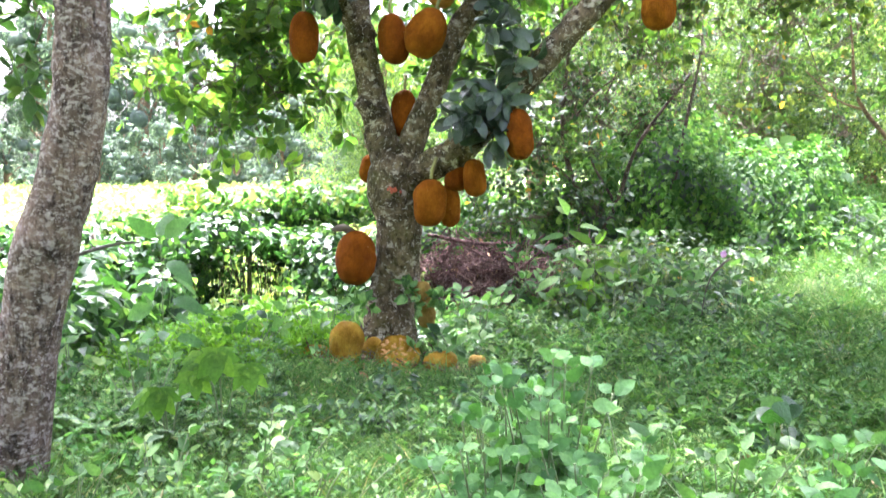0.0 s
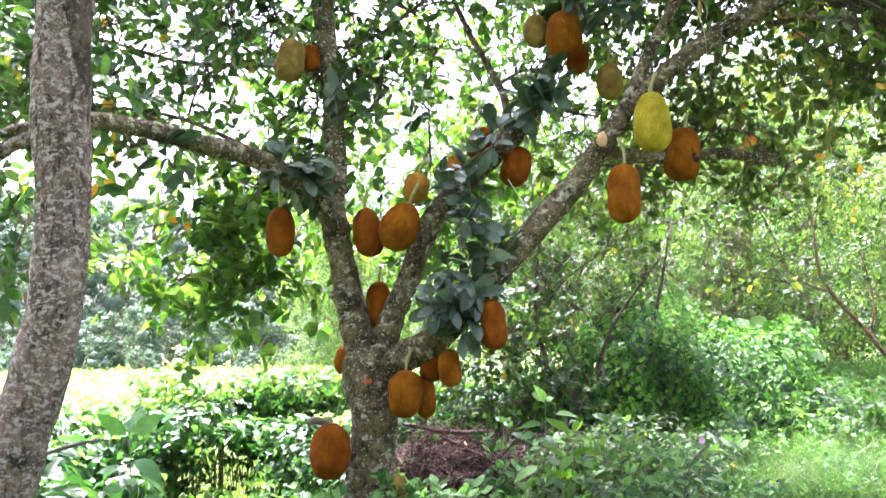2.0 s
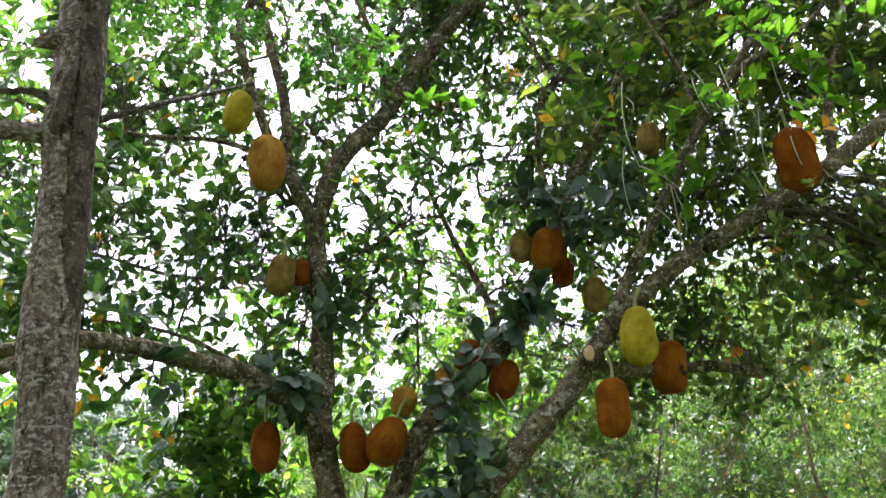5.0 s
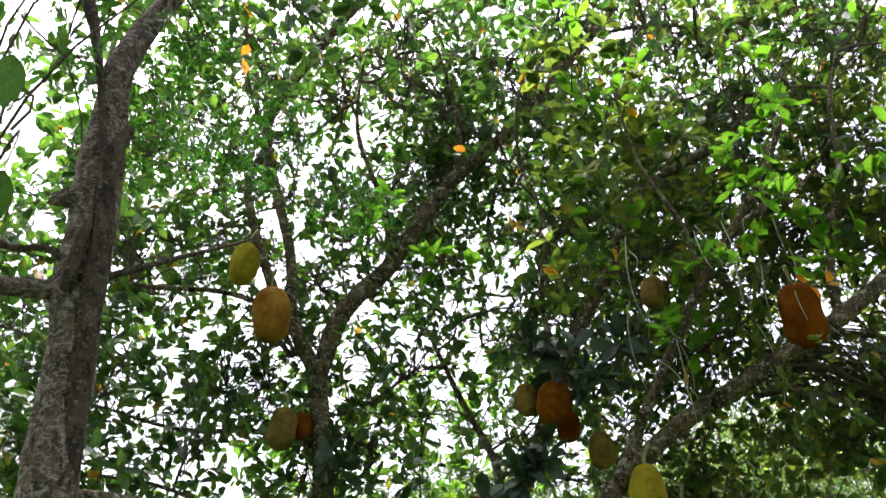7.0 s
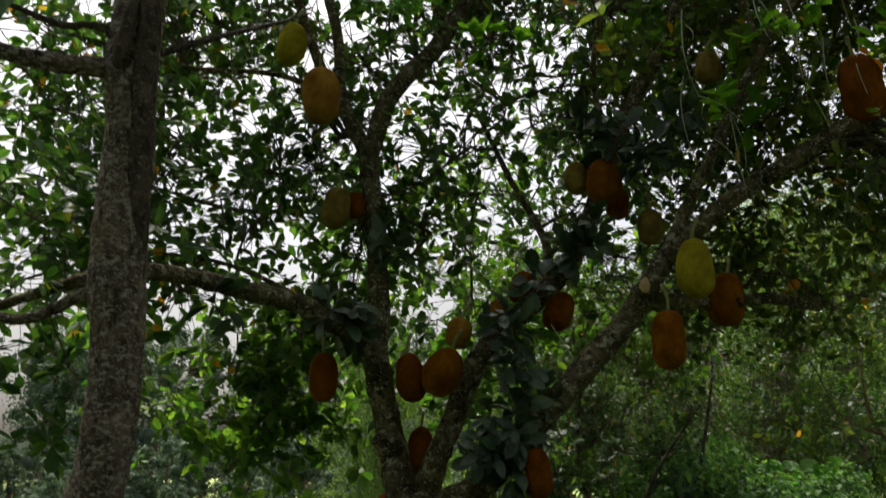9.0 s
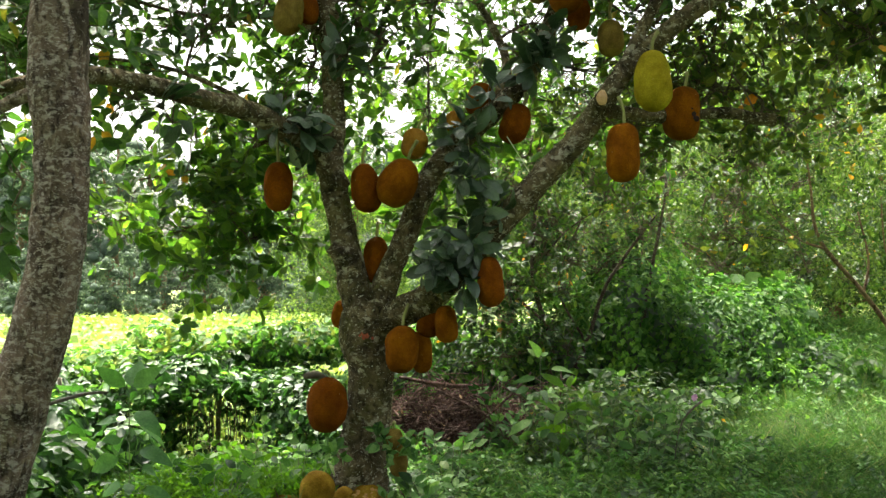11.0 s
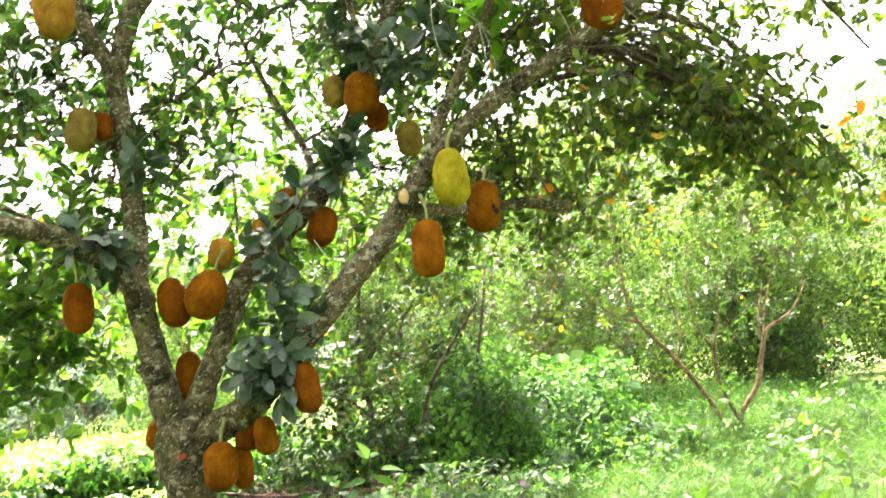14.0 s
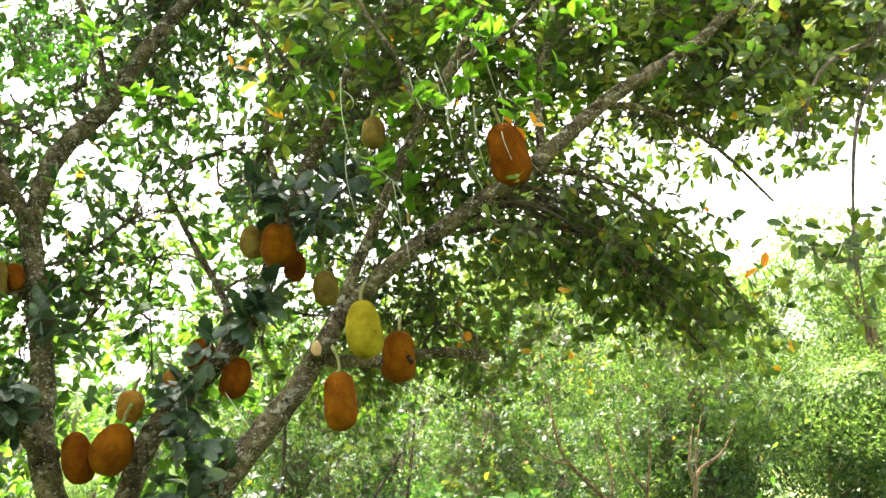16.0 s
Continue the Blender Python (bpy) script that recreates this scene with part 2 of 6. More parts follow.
FRUIT = {
    "orange": fruit_material("rind_orange", (0.165, 0.052, 0.003), (0.260, 0.092, 0.005), (0.10, 0.05, 0.02)),
    "red": fruit_material("rind_russet", (0.145, 0.040, 0.003), (0.225, 0.068, 0.004), (0.08, 0.04, 0.02)),
    "ochre": fruit_material("rind_ochre", (0.30, 0.14, 0.02), (0.42, 0.22, 0.04), (0.20, 0.12, 0.03)),
    "green": fruit_material("rind_green", (0.27, 0.23, 0.014), (0.40, 0.33, 0.026), (0.50, 0.38, 0.05)),
    "olive": fruit_material("rind_olive", (0.17, 0.12, 0.03), (0.28, 0.20, 0.05), (0.10, 0.05, 0.02)),
    "fallen": fruit_material("rind_fallen", (0.20, 0.115, 0.012), (0.37, 0.245, 0.03), (0.09, 0.045, 0.015)),
}
# dark green standing for the shade between leaves, put on solid cores
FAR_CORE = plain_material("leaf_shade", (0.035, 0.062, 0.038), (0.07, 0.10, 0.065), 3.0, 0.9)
FLESH = plain_material("fruit_flesh", (0.30, 0.13, 0.03), (0.44, 0.24, 0.07), 22.0, 0.6)
ROT = plain_material("fruit_rot", (0.010, 0.004, 0.003), (0.028, 0.010, 0.006), 30.0, 1.0)
STALK = plain_material("fruit_stalk", (0.16, 0.17, 0.05), (0.26, 0.24, 0.09), 20.0, 0.7)
TENDRIL = plain_material("pale_tendril", (0.24, 0.25, 0.16), (0.38, 0.37, 0.26), 20.0, 0.7)
CUT_WOOD = plain_material("cut_wood", (0.40, 0.23, 0.11), (0.56, 0.36, 0.19), 40.0, 0.8)
STEM = plain_material("green_stem", (0.07, 0.12, 0.04), (0.13, 0.17, 0.06), 20.0, 0.6)
PINK = plain_material("petal", (0.55, 0.22, 0.50), (0.70, 0.38, 0.62), 40.0, 0.5)
RED = plain_material("red_sap", (0.22, 0.03, 0.02), (0.50, 0.10, 0.03), 25.0, 0.5)
WIRE = plain_material("dark_wire", (0.05, 0.04, 0.035), (0.10, 0.08, 0.06), 30.0, 0.7)
POST = plain_material("weathered_post", (0.07, 0.055, 0.04), (0.15, 0.12, 0.09), 14.0, 0.9)


def ground_material():
    m, nt, b = material("ground_soil", 0.95)
    vec = scaled(nt, (1, 1, 1))
    soil = ramp(nt, noise_tex(nt, vec, 7.0, 6.0, 0.7), [(0.3, (0.04, 0.03, 0.022)), (0.7, (0.12, 0.09, 0.06))])
    turf = ramp(nt, noise_tex(nt, vec, 25.0, 5.0, 0.7), [(0.3, (0.025, 0.06, 0.016)), (0.7, (0.07, 0.13, 0.035))])
    where = ramp(nt, noise_tex(nt, vec, 0.9, 4.0), [(0.38, (0.1, 0.1, 0.1)), (0.55, (0.85, 0.85, 0.85))])
    nt.links.new(mix(nt, where, soil, turf), b.inputs["Base Color"])
    bump(nt, b, noise_tex(nt, vec, 30.0, 6.0, 0.8), 0.8, 0.03)
    return m


def meadow_material():
    m, nt, b = material("meadow_green", 0.95)
    vec = scaled(nt, (1, 1, 1))
    a = ramp(nt, noise_tex(nt, vec, 4.0, 6.0, 0.7), [(0.3, (0.14, 0.22, 0.06)), (0.7, (0.28, 0.32, 0.10))])
    c = ramp(nt, noise_tex(nt, vec, 0.25, 4.0), [(0.35, (0.75, 0.9, 0.8)), (0.65, (1.25, 1.1, 0.9))])
    nt.links.new(mix(nt, 1.0, a, c, "MULTIPLY"), b.inputs["Base Color"])
    bump(nt, b, noise_tex(nt, vec, 9.0, 6.0, 0.8), 1.0, 0.08)
    return m


SOIL = ground_material()
MEADOW = meadow_material()


# ---- builders ----
def thing(name, label, category, group="", kind=""):
    return tagged(new(name), label, category, group, kind)


def put(name, mesh, mat, parent=None, label="", kind=""):
    mesh.materials.append(mat)
    ob = new(name, mesh)
    ob.parent = parent
    return tagged(ob, label, kind=kind)


def part(name, bm, mat, parent=None, label="", smooth=True, kind=""):
    mesh = bpy.data.meshes.new(name)
    bm.to_mesh(mesh)
    bm.free()
    mesh.shade_smooth() if smooth else mesh.shade_flat()
    return put(name, mesh, mat, parent, label, kind)


def mesh_from(name, verts, faces):
    """A mesh of quads from arrays."""
    mesh = bpy.data.meshes.new(name)
    mesh.vertices.add(len(verts))
    mesh.vertices.foreach_set("co", np.ascontiguousarray(verts, dtype=np.float32).ravel())
    mesh.loops.add(faces.size)
    mesh.loops.foreach_set("vertex_index", np.ascontiguousarray(faces, dtype=np.int32).ravel())
    mesh.polygons.add(len(faces))
    mesh.polygons.foreach_set("loop_start", np.arange(0, faces.size, faces.shape[1], dtype=np.int32))
    mesh.update(calc_edges=True)
    mesh.shade_smooth()
    return mesh


def unit(v):
    return v / np.maximum(np.linalg.norm(v, axis=-1, keepdims=True), 1e-9)


def directions(n, up=0.0, flat=1.0):
    d = rng.normal(size=(n, 3)) * (1, 1, flat)
    d = unit(d)
    d[:, 2] += up
    return unit(d)


def leaf_mesh(name, at, axis, normal, length, wide=0.42, shape=(0.85, 1.0), fold=0.18, droop=0.12):
    """Leaves of six corners each, folded along the midrib, with the tip hanging."""
    n = len(at)
    axis = unit(axis)
    side = unit(np.cross(axis, normal))
    up = np.cross(side, axis)
    length = np.broadcast_to(np.asarray(length, float), (n,))[:, None]
    w = length * wide * 0.5 * rng.uniform(0.8, 1.2, (n, 1))
    d = length * droop * rng.uniform(0.2, 1.8, (n, 1))
    f = w * fold * rng.uniform(-0.5, 2.0, (n, 1))
    base = at
    tip = at + axis * length - up * d
    l1 = at + axis * length * 0.32 + side * w * shape[0] + up * f
    r1 = at + axis * length * 0.32 - side * w * shape[0] + up * f
    l2 = at + axis * length * 0.72 + side * w * shape[1] + up * (f - d * 0.45)
    r2 = at + axis * length * 0.72 - side * w * shape[1] + up * (f - d * 0.45)
    verts = np.stack([base, l1, l2, tip, r2, r1], 1).reshape(-1, 3)
    k = np.arange(n)[:, None] * 6
    faces = np.stack([k + [0, 1, 2, 3], k + [0, 3, 4, 5]], 1).reshape(-1, 4)
    return mesh_from(name, verts, faces)


def blade_mesh(name, at, lean, length, width):
    """Grass blades: narrow bent strips of three spans."""
    n = len(at)
    lean = unit(lean)
    side = unit(np.cross(lean, directions(n)))
    length = np.broadcast_to(np.asarray(length, float), (n,))[:, None]
    out = unit(lean * (1, 1, 0) + rng.normal(size=(n, 3)) * (0.2, 0.2, 0))
    bend = length * rng.uniform(0.1, 0.7, (n, 1))
    rows = []
    for t, w in ((0.0, 0.7), (0.4, 1.0), (0.75, 0.7), (1.0, 0.08)):
        p = at + lean * length * t + out * bend * t * t - np.array((0, 0, 0.45)) * bend * t * t
        rows += [p - side * width * w * 0.5, p + side * width * w * 0.5]
    verts = np.stack(rows, 1).reshape(-1, 3)
    k = np.arange(n)[:, None] * 8
    faces = np.stack([k + [0, 1, 3, 2], k + [2, 3, 5, 4], k + [4, 5, 7, 6]], 1).reshape(-1, 4)
    return mesh_from(name, verts, faces)


OVATE = ((0.0, 0.06), (0.12, 0.62), (0.3, 0.98), (0.52, 0.95), (0.75, 0.62), (0.91, 0.26), (1.0, 0.02))
OBOVATE = ((0.0, 0.06), (0.15, 0.35), (0.38, 0.72), (0.62, 0.98), (0.82, 0.86), (0.94, 0.45), (1.0, 0.05))


def fine_leaf_mesh(name, at, axis, normal, length, wide=0.5, outline=OVATE, fold=0.22, droop=0.25):
    """Broad leaves with a bent midrib, a rounded outline and slightly wavy edges."""
    n = len(at)
    axis = unit(axis)
    side = unit(np.cross(axis, normal))
    up = np.cross(side, axis)
    length = np.broadcast_to(np.asarray(length, float), (n,))[:, None]
    half = length * wide * 0.5 * rng.uniform(0.85, 1.15, (n, 1))
    sag = length * droop * rng.uniform(0.1, 1.6, (n, 1))
    crease = fold * rng.uniform(-0.2, 1.6, (n, 1))
    rows = []
    for t, w in outline:
        m = at + axis * length * t - up * sag * t * t
        for s in (-1, 0, 1):
            wave = rng.normal(0, 0.05, (n, 1)) * half
            rows.append(m + side * half * w * s + up * (abs(s) * (half * w * crease + wave)))
    verts = np.stack(rows, 1).reshape(-1, 3)
    per = len(outline) * 3
    k = np.arange(n)[:, None] * per
    quads = []
    for j in range(len(outline) - 1):
        o = j * 3
        quads += [k + [o, o + 1, o + 4, o + 3], k + [o + 1, o + 2, o + 5, o + 4]]
    return mesh_from(name, verts, np.stack(quads, 1).reshape(-1, 4))


def rosettes(centres, heading, count, length, spread=0.9):
    """Positions, axes and normals of leaves set round the ends of twigs."""
    n = len(centres)
    c = np.repeat(centres, count, 0)
    h = unit(np.repeat(heading, count, 0))
    out = directions(n * count)
    out = unit(out - (out * h).sum(1, keepdims=True) * h)
    axis = unit(h * rng.uniform(0.1, 1.0, (n * count, 1)) + out * spread)
    normal = unit(h * 0.8 + directions(n * count) * 0.35 + np.array((0, 0, 0.5)))
    size = length * rng.uniform(0.6, 1.25, n * count)
    return c + out * 0.01 - h * rng.uniform(0, 0.06, (n * count, 1)), axis, normal, size


def curve_points(pts, step):
    """A smooth line through (x, y, z, radius) points."""
    p = np.array(pts, float)
    p = np.vstack([2 * p[0] - p[1], p, 2 * p[-1] - p[-2]])
    out = []
    for i in range(1, len(p) - 2):
        n = max(2, int(np.linalg.norm(p[i + 1, :3] - p[i, :3]) / step))
        for t in np.arange(n) / n:
            a, b, c, d = p[i - 1], p[i], p[i + 1], p[i + 2]
            out.append(0.5 * (2 * b + (c - a) * t + (2 * a - 5 * b + 4 * c - d) * t * t + (3 * b - a - 3 * c + d) * t ** 3))
    out.append(p[-2])
    out = np.array(out)
    out[:, 3] = np.maximum(out[:, 3], 0.002)
    return out


def tube(bm, pts, sides=14, step=0.07, knobs=0.10, close=True):
    """A limb of uneven girth along a smooth line."""
    line = curve_points(pts, step)
    ways = unit(np.gradient(line[:, :3], axis=0))
    ref = np.array((1.0, 0.0, 0.0)) if abs(ways[0][0]) < 0.9 else np.array((0.0, 1.0, 0.0))
    rings = []
    for (x, y, z, r), w in zip(line, ways):
        ref = unit(ref - (ref @ w) * w)
        other = np.cross(w, ref)
        ring = []
        for k in range(sides):
            a = 2 * math.pi * k / sides
            out = ref * math.cos(a) + other * math.sin(a)
            q = Vector((x + out[0] * r, y + out[1] * r, z + out[2] * r))
            grow = 1 + knobs * (noise.noise(q * (0.7 / max(r, 0.04))) * 1.2 + 0.6 * noise.noise(q * (2.2 / max(r, 0.04))))
            ring.append(bm.verts.new((x + out[0] * r * grow, y + out[1] * r * grow, z + out[2] * r * grow)))
        rings.append(ring)
    for a, b in zip(rings, rings[1:]):
        for k in range(sides):
            bm.faces.new((a[k], a[(k + 1) % sides], b[(k + 1) % sides], b[k]))
    if close:
        bm.faces.new(rings[0][::-1])
        bm.faces.new(rings[-1])
    return line


def limb(name, pts, mat, parent, sides=14, knobs=0.10, label="", step=0.07):
    bm = bmesh.new()
    line = tube(bm, pts, sides, step, knobs)
    ob = part(name, bm, mat, parent, label)
    return ob, line


def twig_mesh(name, starts, ends, radius, sag=0.1, segs=4):
    """Many thin four-sided twigs joined in one mesh, bent a little."""
    n = len(starts)
    t = np.linspace(0, 1, segs + 1)
    mid = (starts + ends) / 2 + rng.normal(size=(n, 3)) * np.linalg.norm(ends - starts, axis=1, keepdims=True) * 0.12
    mid[:, 2] += sag * np.linalg.norm(ends - starts, axis=1)
    p = (starts[:, None] * ((1 - t) ** 2)[None, :, None] + mid[:, None] * (2 * t * (1 - t))[None, :, None] + ends[:, None] * (t ** 2)[None, :, None])
    w = unit(np.gradient(p, axis=1))
    a = unit(np.cross(w, np.array((0.31, 0.52, 0.79))))
    b = np.cross(w, a)
    r = np.broadcast_to(np.asarray(radius, float).reshape(-1, 1), (n, 1))[:, :, None] * (1 - 0.65 * t)[None, :, None]
    ring = np.stack([p + a * r, p + b * r, p - a * r, p - b * r], 2)
    verts = ring.reshape(-1, 3)
    i = np.arange(n)[:, None, None] * (segs + 1) * 4 + np.arange(segs)[None, :, None] * 4
    k = np.arange(4)[None, None, :]
    f = np.stack([i + k, i + (k + 1) % 4, i + 4 + (k + 1) % 4, i + 4 + k], -1).reshape(-1, 4)
    return mesh_from(name, verts, f)


def clump_boughs(name, parent, nodes, centres, mat, twig_mat, ends=11, reach=0.42, leaf=0.14, per=6, radius=0.012, rise=0.35, wide=0.5, min_z=None):
    """Twigs from the nearest limb to each clump, and rosettes of leaves at their ends."""
    # each clump grows from the nearest limb or from a clump nearer to it
    grown = [p[:3] for p in nodes[::3]]
    order = np.argsort([((nodes[:, :3] - c) ** 2).sum(1).min() for c in centres])
    near = np.zeros_like(centres)
    for k in order:
        have = np.array(grown)
        near[k] = have[np.argmin(((have - centres[k]) ** 2).sum(1))]
        grown.append(centres[k])
    put("branching", twig_mesh("branching", near, centres, radius, 0.06, 6), twig_mat, parent, kind="stuff")
    n = len(centres)
    off = directions(n * ends, 0.15, 0.8) * reach * rng.uniform(0.35, 1.15, (n * ends, 1))
    tips = np.repeat(centres, ends, 0) + off
    base = np.repeat(centres, ends, 0) - np.repeat(unit(centres - near), ends, 0) * rng.uniform(0, 0.5, (n * ends, 1)) * reach
    put("twig", twig_mesh("twig", base, tips, radius * 0.42, 0.05, 3), twig_mat, parent, kind="stuff")
    head = unit(off + np.array((0, 0, rise * reach)))
    at, axis, normal, size = rosettes(tips, head, per, leaf)
    return put(name, leaf_mesh(name, at, axis, normal, size, wide, (0.75, 1.0), 0.25, 0.14), mat, parent, kind="stuff")


def box_points(n, lo, hi):
    return rng.uniform(lo, hi, (n, 3))


def blob_points(n, centre, radii, shell=0.75, rough=0.25, seed=0.0):
    """Points in the outer part of an uneven ellipsoid, with outward directions."""
    d = directions(n)
    wave = np.array([noise.noise(Vector(v * 2.1) + Vector((seed, seed * 0.7, 0))) + 0.5 * noise.noise(Vector(v * 5.3) + Vector((seed, 0, seed))) for v in d])
    r = (1 + rough * wave * 1.6) * (shell + (1 - shell) * rng.uniform(0, 1, n) ** 0.5)
    p = d * np.array(radii) * r[:, None]
    return p + np.array(centre), unit(d / np.array(radii))


def bush_leaves(name, parent, blobs, per_area, leaf, mat, wide=0.55, floor_z=None, kind="stuff", hang=0.5):
    at, out = [], []
    for j, (c, r) in enumerate(blobs):
        area = 4 * math.pi * ((r[0] * r[1]) ** 1.6 / 3 + (r[0] * r[2]) ** 1.6 / 3 + (r[1] * r[2]) ** 1.6 / 3) ** (1 / 1.6)
        p, d = blob_points(int(area * per_area), c, r, 0.72, 0.28, j * 3.7)
        at.append(p), out.append(d)
    at, out = np.vstack(at), np.vstack(out)
    if floor_z is not None:
        keep = at[:, 2] > floor_z
        at, out = at[keep], out[keep]
    n = len(at)
    side = directions(n)
    side = unit(side - (side * out).sum(1, keepdims=True) * out)
    axis = unit(side + out * 0.25 + np.array((0, 0, -hang)) * rng.uniform(0, 1, (n, 1)))
    normal = unit(out + directions(n) * 0.8 + np.array((0, 0, 0.35)))
    return put(name, leaf_mesh(name, at, axis, normal, leaf * rng.uniform(0.55, 1.35, n), wide, (1.0, 0.5), 0.3, 0.2), mat, parent, kind=kind)


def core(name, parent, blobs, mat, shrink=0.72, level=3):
    """An uneven solid filling the inside of a bush; leaf_shade colours it as inner shade."""
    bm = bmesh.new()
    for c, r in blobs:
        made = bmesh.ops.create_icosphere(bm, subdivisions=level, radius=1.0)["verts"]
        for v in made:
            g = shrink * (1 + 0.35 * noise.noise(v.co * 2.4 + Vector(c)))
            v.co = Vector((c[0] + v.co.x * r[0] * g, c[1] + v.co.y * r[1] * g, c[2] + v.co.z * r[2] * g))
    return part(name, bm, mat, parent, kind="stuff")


# ---- ground ----
def smooth(a, b, v):
    t = np.clip((v - a) / (b - a), 0, 1)
    return t * t * (3 - 2 * t)


def height(x, y):
    x, y = np.asarray(x, float), np.asarray(y, float)
    h = -0.06 - 0.16 * smooth(8.2, 10.0, y) * smooth(0.5, -1.5, x)
    h = h + 0.85 * smooth(7.5, 17.0, y) * smooth(1.2, 4.0, x)
    h = h + 0.10 * smooth(6.5, 9.5, y) * smooth(0.0, 1.5, x) - 0.05 * smooth(2.0, -1.0, y)
    h = h + 0.035 * np.sin(1.7 * x + 0.6) * np.cos(1.3 * y) + 0.02 * np.sin(3.9 * x - 2.1 * y)
    return h + 0.5 * smooth(30, 90, y) * smooth(6, -4, x) * 0.3


def build_ground():
    xs = np.concatenate([np.linspace(-400, -14, 14), np.linspace(-12, 16, 113), np.linspace(19, 400, 14)])
    ys = np.concatenate([np.linspace(-300, -6, 8), np.linspace(-4, 24, 113), np.linspace(27, 70, 20), np.linspace(90, 700, 10)])
    gx, gy = np.meshgrid(xs, ys)
    v = np.stack([gx, gy, height(gx, gy)], -1).reshape(-1, 3)
    w = len(xs)
    i = (np.arange(len(ys) - 1)[:, None] * w + np.arange(w - 1)[None, :]).ravel()
    f = np.stack([i, i + 1, i + w + 1, i + w], 1)
    mesh = mesh_from("ground", v, f)
    ob = put("ground", mesh, SOIL, None, "uneven weedy soil under the trees running into a meadow", "structure")
    mesh.materials.append(MEADOW)
    mid = v[f].mean(1)
    far = ((mid[:, 1] > 11.0) & (mid[:, 0] < 1.0)) | (mid[:, 1] > 16) | (np.abs(mid[:, 0]) > 14)
    mesh.polygons.foreach_set("material_index", far.astype(np.int32))
    tagged(ob, category="ground")


build_ground()


# ---- jackfruit tree ----
def build_jackfruit_tree():
    tree = thing("jackfruit_tree", "old jackfruit tree with lichen-spotted forked trunk and heavy limbs", "tree")
    nodes = []

    def bough(name, pts, sides=14, knobs=0.10, mat=BARK, step=0.07):
        ob, line = limb(name, pts, mat, tree, sides, knobs, step=step)
        nodes.append(line)
        return ob

    bough("trunk", [(-0.46, 7.82, -0.16, 0.33), (-0.44, 7.8, 0.05, 0.262), (-0.43, 7.8, 0.26, 0.206), (-0.38, 7.8, 0.63, 0.186), (-0.35, 7.8, 0.99, 0.186), (-0.39, 7.8, 1.24, 0.208), (-0.38, 7.8, 1.44, 0.205), (-0.40, 7.8, 1.55, 0.16)], 22, 0.13, step=0.05)
    bough("limb", [(-0.37, 7.8, 1.32, 0.16), (-0.47, 7.8, 1.62, 0.135), (-0.52, 7.8, 1.84, 0.125), (-0.58, 7.8, 2.15, 0.108), (-0.65, 7.8, 2.46, 0.106), (-0.68, 7.8, 2.70, 0.112), (-0.65, 7.8, 2.98, 0.095), (-0.66, 7.8, 3.35, 0.085), (-0.68, 7.8, 3.73, 0.085), (-0.73, 7.8, 4.12, 0.081), (-0.77, 7.8, 4.45, 0.078)], 18, 0.13)
    bough("limb", [(-0.60, 7.8, 2.46, 0.10), (-0.8, 7.6, 2.76, 0.094), (-0.95, 7.4, 2.83, 0.088), (-1.17, 7.1, 2.94, 0.077), (-1.43, 6.6, 2.94, 0.068), (-1.71, 6.2, 2.96, 0.061), (-1.94, 5.8, 2.93, 0.055), (-2.21, 5.4, 2.79, 0.038), (-2.54, 5.2, 2.62, 0.027)])
    bough("limb", [(-0.76, 7.8, 4.36, 0.07), (-0.97, 7.7, 4.81, 0.058), (-1.0, 7.6, 5.35, 0.045), (-1.22, 7.4, 6.25, 0.046), (-1.17, 7.3, 6.65, 0.046), (-0.69, 7.2, 7.39, 0.048), (-0.23, 7.1, 7.98, 0.044), (0.15, 7.0, 8.67, 0.034)], 10)
    bough("limb", [(-0.94, 7.72, 4.74, 0.05), (-1.1, 7.6, 4.97, 0.048), (-1.24, 7.4, 5.35, 0.039), (-1.34, 7.2, 5.78, 0.04), (-1.24, 7.3, 6.2, 0.036)], 10)
    bough("limb", [(-0.75, 7.8, 4.30, 0.08), (-0.54, 7.8, 4.9, 0.083), (-0.15, 7.9, 5.37, 0.076), (0.05, 8.0, 5.76, 0.073), (0.49, 8.1, 6.42, 0.071), (0.96, 8.2, 6.93, 0.062), (1.59, 8.3, 7.76, 0.048), (2.3, 8.4, 8.75, 0.039)], 12)
    bough("limb", [(-0.35, 7.78, 1.34, 0.13), (-0.21, 7.75, 1.75, 0.102), (-0.06, 7.72, 2.09, 0.092), (0.07, 7.7, 2.42, 0.09), (0.21, 7.7, 2.66, 0.095), (0.38, 7.7, 2.84, 0.09), (0.59, 7.7, 3.03, 0.085), (0.82, 7.7, 3.24, 0.078), (1.02, 7.7, 3.58, 0.074), (1.15, 7.7, 3.92, 0.07), (1.30, 7.7, 4.28, 0.064), (1.55, 7.7, 4.86, 0.06), (1.84, 7.7, 5.34, 0.056), (2.08, 7.6, 5.92, 0.057), (2.92, 7.4, 6.46, 0.048), (3.45, 7.2, 6.88, 0.033)], 16, 0.12)
